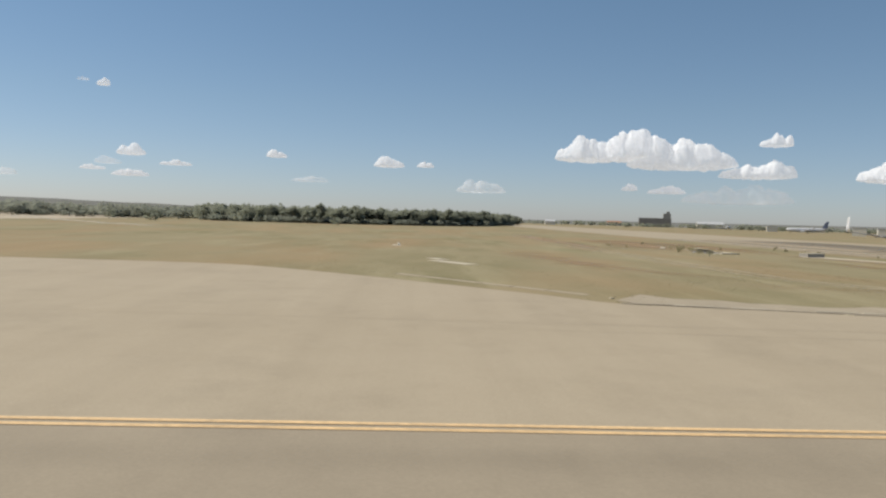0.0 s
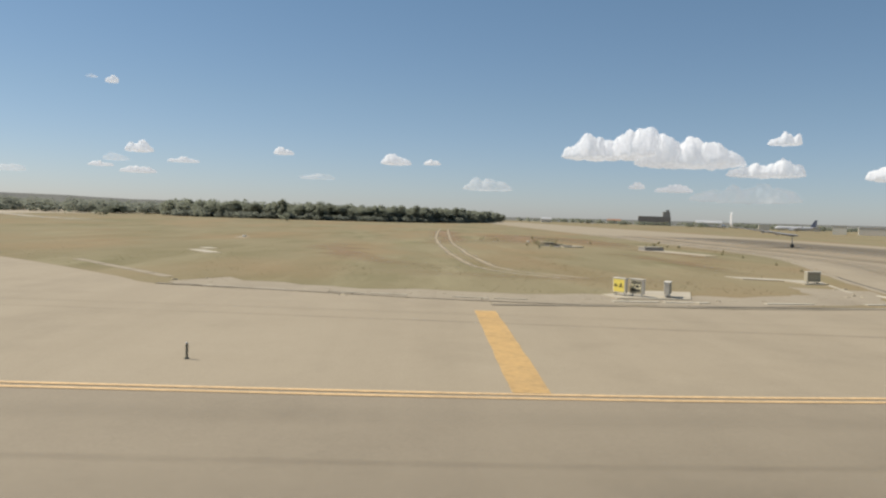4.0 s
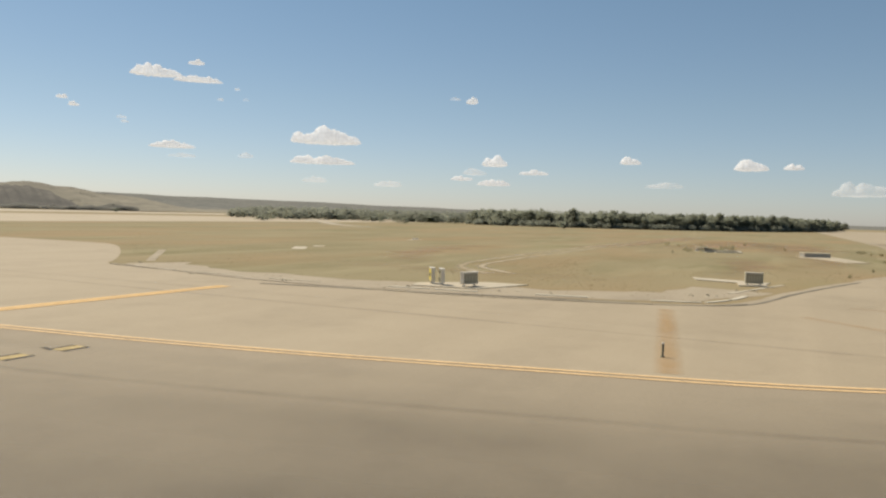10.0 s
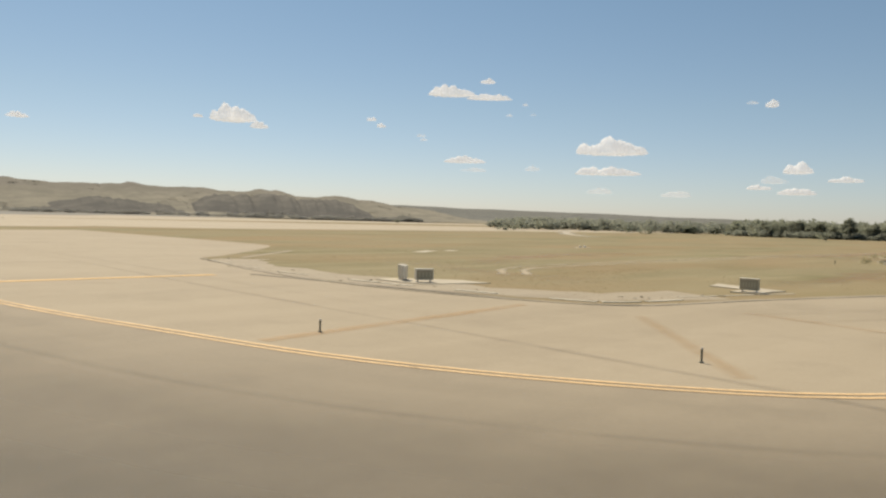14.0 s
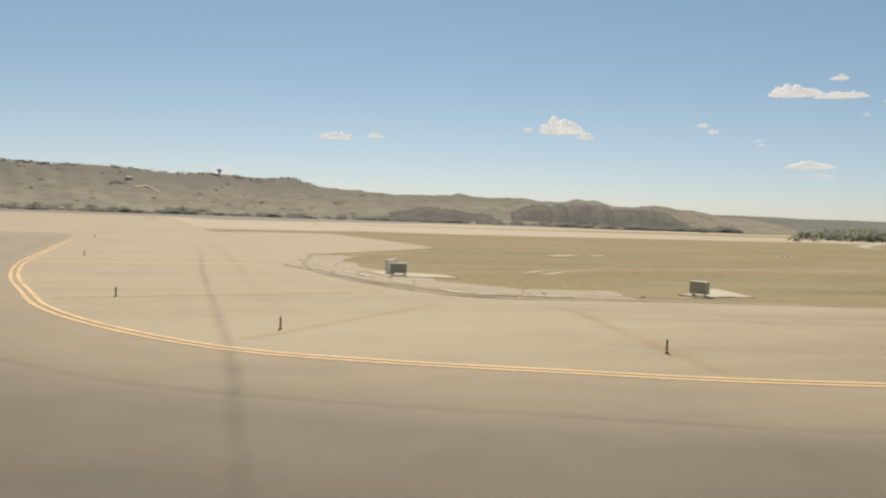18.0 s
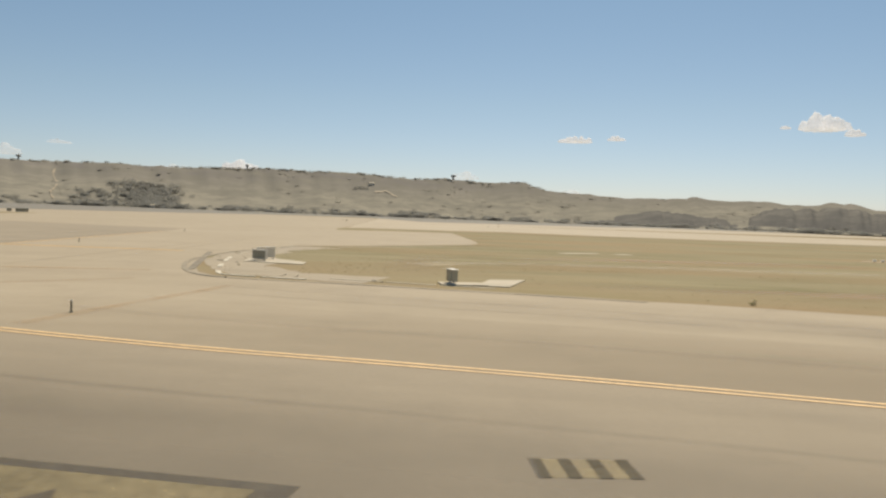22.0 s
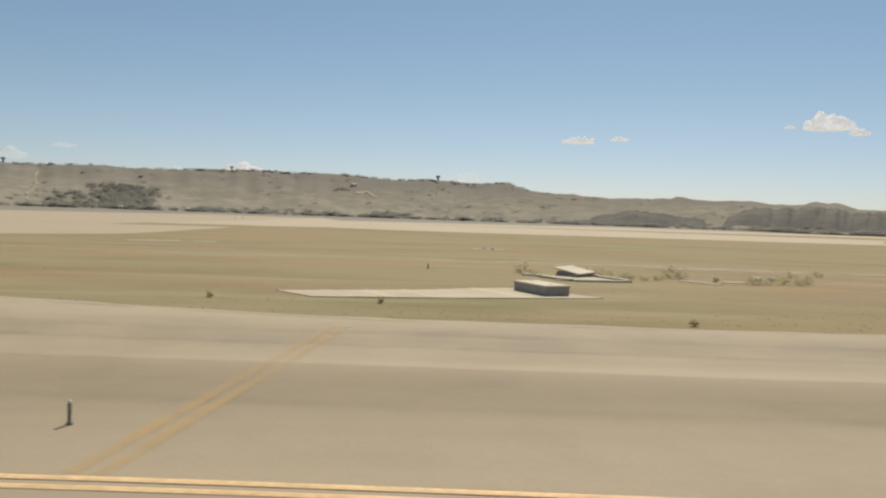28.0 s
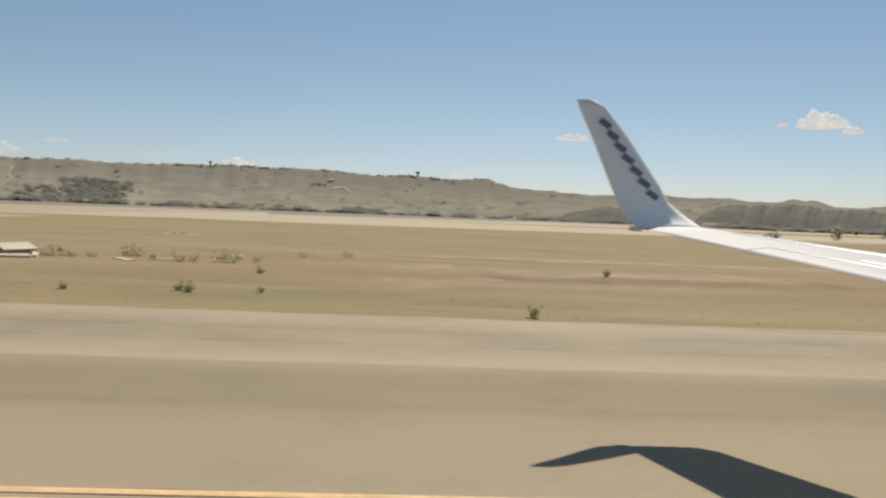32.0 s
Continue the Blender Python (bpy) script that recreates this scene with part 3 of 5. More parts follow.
def rubble(name, line, lo, hi, count, seed, material, label):
    """Broken concrete crumbs strewn along a line."""
    rnd = random.Random(seed)
    nn = normals(line)
    verts, faces = [], []
    for _ in range(count):
        i = rnd.randrange(len(line))
        p = line[i] + nn[i] * rnd.uniform(lo, hi) + Vector((rnd.uniform(-0.7, 0.7), rnd.uniform(-0.7, 0.7)))
        a, l, w, h = rnd.uniform(0, 3.14), rnd.uniform(0.05, 0.26), rnd.uniform(0.04, 0.12), rnd.uniform(0.02, 0.07)
        c, t = math.cos(a), math.sin(a)
        o = len(verts)
        for x, y in ((-l, -w), (l, -w * 0.7), (l * 0.8, w), (-l * 0.9, w * 0.8)):
            verts.append((p.x + c * x - t * y, p.y + t * x + c * y, 0.0))
        verts += [(p.x + (x - p.x) * 0.75, p.y + (y - p.y) * 0.75, h) for x, y, _ in verts[o:o + 4]]
        faces += [(o + 4, o + 5, o + 6, o + 7)] + [(o + k, o + (k + 1) % 4, o + 4 + (k + 1) % 4, o + 4 + k) for k in range(4)]
    return tagged(from_data(name, verts, faces, material), label, "rubble", kind="stuff")


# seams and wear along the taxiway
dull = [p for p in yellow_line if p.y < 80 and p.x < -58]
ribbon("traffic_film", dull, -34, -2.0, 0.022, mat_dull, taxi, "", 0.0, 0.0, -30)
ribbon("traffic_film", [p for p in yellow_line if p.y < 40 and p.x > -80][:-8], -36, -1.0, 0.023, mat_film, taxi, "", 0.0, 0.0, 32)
ribbon("resurfaced_band", yellow_line[66:-10], 0.3, 8.9, 0.016, mat_mid, apron, "", 0.03, 0.0, 50)
ribbon("traffic_film", yellow_line[66:-10], 9.1, 17.5, 0.0165, mat_scuff, apron, "", 0.0, 0.0, 30)
for off, wid, m in ((8.75, 0.40, mat_seam), (4.4, 0.9, mat_tyre), (11.6, 0.45, mat_seam), (13.8, 1.0, mat_tyre), (-2.6, 1.6, mat_tyre), (-4.7, 0.40, mat_seam), (-7.6, 2.6, mat_tyre), (-10.8, 1.8, mat_tyre)):
    ribbon("tar_seam", yellow_line[(70 if off > 0 else 2):-10], off, off + wid, 0.024, m, apron, "", 0.03)
ribbon("tyre_mark", smooth_line([(-106.2, 96), (-106.9, 81), (-108.2, 62), (-109.3, 40), (-109.8, 30), (-110.6, 22), (-111, 8)], 2), -0.26, 0.26, 0.027, mat_skid, taxi, "", 0.06, 0.0, -12)
ribbon("tyre_mark", smooth_line([(-104, 120), (-104.6, 92), (-105.4, 70), (-106.6, 50), (-107, 40)], 2), -0.5, 0.5, 0.026, mat_tyre, apron, "", 0.08, 0.0, -12)

# ---------------------------------------------------------------- painted markings
lines = empty("taxiway_edge_line", Matrix.Identity(4), "double yellow taxiway edge line painted on asphalt", "road marking")
ribbon("stripe", yellow_line, -0.27, -0.09, 0.031, mat_yellow, lines)
ribbon("stripe", yellow_line, 0.09, 0.27, 0.031, mat_yellow, lines)


def crossbar(a, b, width, material, label, streaks=1):
    bar = empty("shoulder_bar", Matrix.Identity(4), label, "road marking", "painted shoulder bars")
    line = smooth_line([a, b], 1.0)
    w = width / streaks
    for k in range(streaks):
        lo = -width / 2 + k * w
        ribbon("stripe", line, lo, lo + w * (1 if streaks == 1 else 0.97), 0.029, material, bar, "", 0.02)


crossbar((-118.6, 68.7), (-104.2, 68.55), 0.86, mat_orange, "bright orange painted bar across the taxiway shoulder")
crossbar((-115.2, 45.85), (-100.6, 47.95), 0.86, mat_orange_worn, "faded orange bar across the taxiway shoulder")
crossbar((-109.0, 34.3), (-99.8, 42.6), 0.80, mat_orange_ghost, "faded orange bar across the taxiway shoulder")
crossbar((-98.0, 27.0), (-94.6, 40.6), 0.80, mat_orange_ghost, "faded orange bar across the taxiway shoulder")
crossbar((-70.85, 17.5), (-67.1, 31.5), 0.66, mat_orange_pale, "streaked orange bar across the taxiway shoulder", 2)
crossbar((-41.9, 11.2), (-39.6, 26.2), 0.84, mat_orange_pale, "streaked orange bar across the taxiway shoulder", 2)
crossbar((-13.3, 10.1), (-12.7, 24.0), 1.25, mat_orange_pale, "streaked orange bar across the taxiway shoulder", 3)


def dash(x, y, turn, name="holding_dash"):
    d = empty(name, pose(x, y, 0, 0, 0, turn), "yellow holding position dash with black borders on asphalt", "road marking", "holding position dashes")
    part("paint", block(bmesh.new(), (-0.38, -0.18, 0.020), (0.38, 0.18, 0.030)), mat_mark_yellow, d)
    for s in (-1, 1):
        part("border", block(bmesh.new(), (-0.40, s * 0.25 - 0.07, 0.020), (0.40, s * 0.25 + 0.07, 0.029)), mat_mark_black, d)


for k in range(8):
    dash(-120.28 - 1.57 * k, 60.42 + 0.10 * k - 0.006 * k * k, 0)
for x, y in ((-120.62, 60.80), (-123.14, 61.02)):
    smear = bmesh.new()
    block(smear, (-0.07, -0.24, 0.020), (0.07, 0.24, 0.0275), 0, pose(x, y, 0, 0, 0, -14))
    tagged(link("paint_smear", smear, mat_mark_black), "short dark paint smear beside a dash", "road marking", "paint smears")


def ladder_dash(x, y):
    d = empty("ladder_dash", pose(x, y, 0), "worn yellow and black ladder dash on asphalt", "road marking", "ladder dashes")
    part("paint", block(bmesh.new(), (-0.70, -0.42, 0.020), (0.75, 0.42, 0.028)), mat_mark_ghost, d)
    for k in range(4):
        cx = -0.67 + 0.45 * k
        part("bar", block(bmesh.new(), (cx - 0.10, -0.45, 0.020), (cx + 0.10, 0.45, 0.031)), mat_black_faded, d)


for k in range(5):
    ladder_dash(-84.1, 14.6 - 2.0 * k)

spot = bmesh.new()
bmesh.ops.create_circle(spot, cap_ends=True, segments=20, radius=0.15, matrix=Matrix.Translation((-125.72, 61.25, 0.0285)))
tagged(link("patch", spot, mat_mark_black), "round black painted-over patch on the taxiway", "road marking")

# large painted information fields on the taxiway
field = empty("location_marking", pose(-128.56, 66.10, 0, 0, 0, -15.4), "black location field with ochre border painted on asphalt", "road marking")
part("border", block(bmesh.new(), (-2.7, -3.5, 0.020), (2.7, 3.5, 0.0285)), mat_mark_yellow, field)
part("field", block(bmesh.new(), (-2.45, -3.1, 0.020), (2.45, 3.1, 0.0310)), mat_mark_black, field)
part("bar", block(bmesh.new(), (1.25, -2.5, 0.020), (1.80, 2.4, 0.0335)), mat_mark_yellow, field)
field = empty("direction_marking", pose(-91.77, 11.56, 0, 0, 0, -13), "ochre direction field with black border painted on asphalt", "road marking")
part("border", block(bmesh.new(), (-2.85, -3.0, 0.020), (3.05, 2.85, 0.0285)), mat_black_faded, field)
part("field", block(bmesh.new(), (-2.55, -2.55, 0.020), (2.55, 2.55, 0.0310)), mat_mark_faded, field)
head = bmesh.new()
tip = [head.verts.new(c) for c in ((-0.80, 0.30, 0.0335), (0.95, 0.30, 0.0335), (0.14, 1.95, 0.0335))]
head.faces.new(tip)
part("arrow", head, mat_mark_black, field)

# ---------------------------------------------------------------- kerbs and drains
def kerb(name, pts, lo, hi, z, h, material, label, piece=0.0, gap=0.0, skip=(), step=0.6):
    k = empty(name, Matrix.Identity(4), label, "kerb", kind="structure")
    line = smooth_line(pts, step)
    if not piece:
        ribbon("kerbstone", line, lo, hi, z, material, k, "", 0.0, h)
        return
    n = max(2, int(piece / step))
    for j, i in enumerate(range(0, len(line) - n, n)):
        if j in skip:
            continue
        seg = line[i:i + n + 1]
        if gap:
            seg = [seg[0].lerp(seg[1], gap)] + seg[1:]
        ribbon("kerbstone", seg, lo, hi, z - 0.004 * (j % 3), material, k, "", 0.02, h)


kerb("edge_kerb", [(-97.0, 84.0), (-98.4, 78), (-100.3, 70.5), (-101.0, 63.5), (-100.9, 57), (-99.6, 50.8), (-97.9, 46.6), (-95.4, 44.5)], -0.02, 0.32, 0.0, 0.04,
     mat_kerb_dark, "low dark kerb line along the pavement edge", 2.4, 0.05)
# kerb coloured dark as the shadowed joint round the corner
kerb("edge_kerb", [(-98.6, 48.2), (-97.6, 46.2), (-95.4, 44.5), (-88, 42.7), (-80, 40.3), (-74, 38.3)], -0.06, 0.14, 0.0, 0.03, mat_joint,
     "low dark kerb line along the pavement edge", 3.0, 0.04)
kerb("drain_channel", [(-81.0, 94.8), (-84, 92.2), (-88, 88.8), (-93.8, 83.8)], -0.30, 0.30, 0.0, 0.016, mat_gravel, "sunken pale concrete drain channel through dry grass", 2.4, 0.2)
kerb("drain_channel", [(-97.6, 83), (-98.8, 76.5), (-99.7, 70), (-99.9, 65)], 0.5, 0.72, 0.0, 0.04, mat_concrete, "broken pale concrete drain channel in bare soil", 1.8, 0.4, (3, 6))

kerb("drain_channel", [(-102.0, 68.1), (-100.9, 61.5), (-99.6, 54), (-98.4, 47.0)], -0.14, 0.30, 0.0, 0.035, mat_kerb_brown, "raised grey concrete drain edge at the pavement corner", 3.0, 0.03)
kerb("drain_channel", [(-99.1, 62.5), (-98.2, 55.5), (-96.8, 47.9), (-95.5, 46.3), (-92.2, 45.3), (-88.1, 44.9)], -0.14, 0.14, 0.0, 0.042, mat_concrete_white,
     "pale concrete drain edge curving round the soil corner", 2.4, 0.45, (2, 4, 8, 10))
kerb("drain_channel", [(-90.5, 46.1), (-84.7, 44.4), (-80.5, 43.1)], -0.14, 0.14, 0.0, 0.028, mat_concrete, "sunken pale concrete drain channel beside the pavement edge", 3.0, 0.3)
rubble("rubble", corner, -1.4, 1.2, 26, 41, mat_slab, "broken pale concrete crumbs on the bare soil margin")

# ---------------------------------------------------------------- signs
def letters(text, size, m, material, parent):
    cu = bpy.data.curves.new("lettering", 'FONT')
    cu.body, cu.size, cu.align_x, cu.align_y, cu.extrude, cu.offset = text, size, 'CENTER', 'CENTER', 0.004, 0.006
    cu.materials.append(material)
    ob = new("lettering", cu)
    me = bpy.data.meshes.new_from_object(ob)
    bpy.data.objects.remove(ob)
    ob = new("lettering", me)
    ob.parent = parent
    ob.matrix_local = m
    return ob


def sign(x, y, normal, label, face, text="", ink=None, bars=0, w=0.90, h=0.66, depth=0.15, shell=None):
    """An internally lit taxiway sign: casing, face, frame, legs; it faces the plan direction given in degrees."""
    s = empty("taxiway_sign", pose(x, y, 0, 0, 0, normal - 270), label, "sign", "taxiway signs")
    # local: the face looks along -y
    part("casing", block(bmesh.new(), (-w / 2, -depth / 2, 0.17), (w / 2, depth / 2, 0.17 + h), 0.025), shell or mat_white, s)
    part("face", block(bmesh.new(), (-w / 2 + 0.05, -depth / 2 - 0.012, 0.22), (w / 2 - 0.05, -depth / 2 + 0.02, 0.12 + h), 0.004), face, s)
    part("roof", block(bmesh.new(), (-w / 2 - 0.02, -depth / 2 - 0.03, 0.165 + h), (w / 2 + 0.02, depth / 2 + 0.03, 0.20 + h), 0.012), mat_white, s)
    for sx in (-1, 1):
        part("leg", rod(bmesh.new(), (sx * w * 0.36, 0, 0.0), (sx * w * 0.36, 0, 0.19), 0.035), mat_steel, s)
        part("foot_plate", block(bmesh.new(), (sx * w * 0.36 - 0.09, -0.09, 0.075), (sx * w * 0.36 + 0.09, 0.09, 0.095), 0.004), mat_steel, s)
    up = pose(0, -depth / 2 - 0.014, 0.17 + h * 0.5, 90, 0, 0)
    if text:
        letters(text, h * 0.62, up, ink, s)
    for k in range(bars):
        bx = -w * 0.30 + k * w * 0.60 / max(1, bars - 1)
        part("lettering_bar", block(bmesh.new(), (bx - 0.03, -depth / 2 - 0.018, 0.34), (bx + 0.03, -depth / 2 - 0.008, 0.17 + h * 0.72)), ink, s)
    return s


mat_ink_yellow = plain("yellow_lettering", (0.82, 0.75, 0.50), 0.4, 0, 0.05, 3.0, 0)
mat_ink_grey = plain("dull_ochre_lettering", (0.45, 0.40, 0.28), 0.5, 0, 0.05, 3.0, 0)
tagged(sheet("concrete_pad", [(-97.6, 61.6), (-95.9, 62.0), (-93.1, 58.9), (-93.1, 56.5), (-97.3, 57.9)], 0.045, mat_concrete, None, "", 0.045),
              "pale concrete pad under the taxiway signs", "concrete pad")
sign(-96.05, 61.10, 123, "yellow taxiway sign with black arrow and letter A on concrete pad", mat_sign_yellow, w=0.82, h=0.72, depth=0.2)
sign(-96.45, 60.34, 123, "black taxiway sign with yellow lettering KC2 on concrete pad", mat_sign_black, w=0.82, h=0.72, depth=0.2)
sign(-96.35, 58.78, 247, "dark taxiway sign face in white casing on concrete pad", mat_sign_dark, "", mat_ink_grey, 4, w=1.10, h=0.62, depth=0.26)
# this sign's casing has its shaded side put into the colour
sign(-83.80, 45.10, 193, "dark taxiway sign face in casing toned down as shaded on concrete pad", mat_sign_dark, "", mat_ink_grey, 5, w=1.04, h=0.64, depth=0.34, shell=mat_casing_shaded)
sign(-196.0, 239.5, 297, "long dark taxiway sign beside the far taxiway", mat_sign_dark, "", mat_ink_grey, 4, w=3.4, h=1.0)
sign(-200.6, 241.4, 297, "small dark taxiway sign beside the far taxiway", mat_sign_dark, w=1.3, h=0.9)
tagged(sheet("concrete_pad", rect(-83.2, 45.2, 1.25, 0.85, 0.1), 0.07, mat_concrete, None, "", 0.07), "pale concrete pad under a taxiway sign", "concrete pad")
tagged(sheet("concrete_pad", [(-82.6, 44.5), (-81.3, 48.7), (-79.1, 49.2), (-80.8, 44.2)], 0.05, mat_concrete, None, "", 0.05), "pale concrete slab in dry grass beside a sign", "concrete pad")
signs = [o for o in scene.objects if o.name.startswith("taxiway_sign") and o.type == 'EMPTY']
ARROW_SIGN, CODE_SIGN = signs[0], signs[1]
face_up = pose(0, -0.117, 0.53, 90, 0, 0)
letters("KC2", 0.33, face_up, mat_ink_yellow, CODE_SIGN)
letters("A", 0.34, pose(0.15, -0.117, 0.53, 90, 0, 0), mat_sign_black, ARROW_SIGN)
arrow = bmesh.new()
block(arrow, (-0.28, -0.123, 0.51), (-0.04, -0.113, 0.55))
for s in (-1, 1):
    block(arrow, (-0.02, -0.005, -0.022), (0.13, 0.005, 0.022), 0, pose(-0.28, -0.118, 0.53, 0, s * 42, 0))
part("arrow", arrow, mat_sign_black, ARROW_SIGN)
rim = bmesh.new()
for lo, hi in (((-0.33, 0.255), (0.33, 0.275)), ((-0.33, 0.785), (0.33, 0.805)), ((-0.33, 0.275), (-0.31, 0.785)), ((0.31, 0.275), (0.33, 0.785))):
    block(rim, (lo[0], -0.118, lo[1]), (hi[0], -0.110, hi[1]))
part("border", rim, mat_ink_yellow, CODE_SIGN)


# ---------------------------------------------------------------- edge marker posts
def edge_post():
    p = empty("edge_marker_post", Matrix.Identity(4), "dark slim edge marker post with white cap on asphalt", "marker post", "edge marker posts")
    part("base", rod(bmesh.new(), (0, 0, 0.0), (0, 0, 0.04), 0.07, 0.05, 14), mat_post, p)
    part("stem", rod(bmesh.new(), (0, 0, 0.04), (0, 0, 0.12), 0.028, 0.028), mat_post, p)
    part("tube", rod(bmesh.new(), (0, 0, 0.11), (0, 0, 0.38), 0.029, 0.032, 14), mat_post, p)
    part("cap", rod(bmesh.new(), (0, 0, 0.378), (0, 0, 0.42), 0.040, 0.028, 14), mat_white, p)
    return p


first_post = edge_post()
first_post.matrix_world = pose(-115.8, 76.8, 0.012)
for x, y in ((-112.8, 46.35), (-107.7, 36.1), (-97.6, 29.8), (-43.16, 13.7), (-117.0, 117.5), (-107.0, 338), (-42, 337), (-109, 347), (-106, 318), (-50.8, 299)):
    copy_thing(first_post, pose(x, y, 0.012) @ Matrix.Scale(1.9 if y > 200 else 1.0, 4))


# ---------------------------------------------------------------- concrete works in the grass
walkway = empty("concrete_apron", Matrix.Identity(4), "pale cracked concrete slab strip lying in dry grass", "concrete apron")
top, low = [(-43.6, 37.6), (-39.4, 38.9), (-35.6, 40.4), (-31.9, 42.4), (-27.9, 39.6)], [(-41.6, 35.2), (-37.8, 35.9), (-34.2, 36.6), (-31.2, 37.3), (-27.6, 38.2)]
tl, ll = smooth_line(top, 1.6), smooth_line(low, 1.6)
k = min(len(tl), len(ll))
for i in range(k - 1):
    a, b, c, d = tl[i], tl[i + 1].lerp(tl[i], 0.09), ll[i + 1].lerp(ll[i], 0.09), ll[i]
    sheet("slab", [(v.x, v.y) for v in (a, b, c, d)], 0.035 + 0.004 * ((i * 5) % 3), mat_slab, walkway, "", 0.035)
    sheet("joint", [(v.x, v.y) for v in (b, tl[i + 1].lerp(b, 0.15), ll[i + 1].lerp(c, 0.15), c)], 0.046, mat_concrete_white, walkway, "", 0.046)

chamber = empty("concrete_chamber", pose(-30.4, 40.2, 0.03, 0, 0, -68), "concrete inspection chamber with shade-grey sides and lit-pale lid on a slab", "chamber")
# greyer sides and paler lid put shaded walls and sunlit top into the colours
part("body", block(bmesh.new(), (-1.55, -0.72, 0.0), (1.55, 0.72, 0.44), 0.03), mat_concrete_grey, chamber)
part("lid", block(bmesh.new(), (-1.60, -0.77, 0.44), (1.60, 0.77, 0.52), 0.03), mat_concrete_white, chamber)
for sx in (-0.9, 0.9):
    part("lifting_eye", rod(bmesh.new(), (sx - 0.08, 0, 0.53), (sx + 0.08, 0, 0.53), 0.02), mat_steel, chamber)

hatch = empty("culvert_head", pose(-26.2, 53.0, 0), "low concrete culvert head with pale lid and spreading kerbs in grass", "culvert")


def prism(front, depth):
    """An upright profile (x, z) drawn out in depth."""
    bm = bmesh.new()
    f = [bm.verts.new((x, -depth / 2, z)) for x, z in front]
    r = [bm.verts.new((x, depth / 2, z)) for x, z in front]
    n = len(front)
    bm.faces.new(f)
    bm.faces.new(r[::-1])
    for i in range(n):
        bm.faces.new((f[i], r[i], r[(i + 1) % n], f[(i + 1) % n]))
    bmesh.ops.recalc_face_normals(bm, faces=bm.faces)
    return bm


part("vault", prism([(-1.15, 0.0), (1.15, 0.0), (0.95, 0.34), (-0.95, 0.34)], 1.7), mat_concrete_grey, hatch).matrix_local = pose(0.5, 0.3, 0, 0, 0, 40)
part("lid", block(bmesh.new(), (-1.05, -1.05, 0.0), (1.05, 1.05, 0.09), 0.02), mat_concrete_white, hatch).matrix_local = pose(0.4, 0.2, 0.40, 9, -2, 42)
part("flank", prism([(-0.1, 0.0), (2.2, 0.0), (0.0, 0.36)], 1.5), mat_kerb_dark, hatch).matrix_local = pose(1.2, 0.9, 0, 0, 0, -38)
sheet("floor_slab", [(-1.6, -4.2), (2.9, -3.7), (1.3, 0.4), (-1.6, -0.6)], 0.05, mat_slab, hatch, "", 0.05)
for line, w, high in (([(-0.6, -4.3), (1.2, -4.1), (3.2, -3.7)], 0.15, 0.13), ([(1.5, 0.9), (2.3, -1.2), (3.2, -3.4)], 0.17, 0.16), ([(-2.2, -1.2), (-1.5, -2.8), (-0.7, -4.1)], 0.22, 0.15), ([(-3.2, 0.0), (-2.2, -0.7)], 0.2, 0.12)):
    ribbon("wing_kerb", smooth_line(line, 0.6), -w, w, 0.0, mat_concrete_white, hatch, "", 0.03, high)

for x, y, ex, ey, tn in ((-17.9, 50.7, 1.5, 0.3, -0.95), (-15.5, 51.7, 1.1, 0.35, 0.05), (-66.0, 90.3, 2.9, 0.7, 0.55), (-60.6, 91.4, 1.2, 0.6, 0.5), (-27.2, 95.9, 1.9, 0.6, 0.0)):
    thick = 0.016 if y > 85 else 0.05
    tagged(sheet("concrete_slab", rect(x, y, ex, ey, tn), thick, mat_concrete, None, "", thick), "small pale concrete slab half sunk in dry grass", "concrete slab", "slabs in the grass")


mat_lens = plain("frosted_lamp_lens", (0.86, 0.80, 0.69), 0.25, 0, 0.05, 4.0, 0)


def lamp_pair(x, y, n=2):
    for k in range(n):
        lt = empty("elevated_light", pose(x + 1.1 * k, y, 0) @ Matrix.Scale(1.1, 4), "small white elevated airfield light on a short stem", "airfield light", "elevated lights")
        part("stem", rod(bmesh.new(), (0, 0, 0), (0, 0, 0.12), 0.05), mat_steel, lt)
        head = bmesh.new()
        block(head, (-0.20, -0.14, 0.08), (0.20, 0.14, 0.25), 0.06)
        part("housing", head, mat_lens, lt)
        part("lens", rod(bmesh.new(), (0, -0.17, 0.165), (0, -0.13, 0.165), 0.05, 0.06, 14), mat_lens, lt)


lamp_pair(-27.8, 95.6)
lamp_pair(-12.4, 54.4)

post = empty("short_post", pose(-35.8, 56.2, 0), "short dark post standing in dry grass", "post")
part("stem", rod(bmesh.new(), (0, 0, 0), (0, 0, 0.34), 0.05, 0.04), mat_post, post)
part("cap", rod(bmesh.new(), (0, 0, 0.34), (0, 0, 0.40), 0.065, 0.04), mat_post, post)


# ---------------------------------------------------------------- plants
def airy(ob, normals_up):
    """Lets the leaves of a crown take the light as one soft mass."""
    ob.data.normals_split_custom_set_from_vertices(normals_up)
    return ob


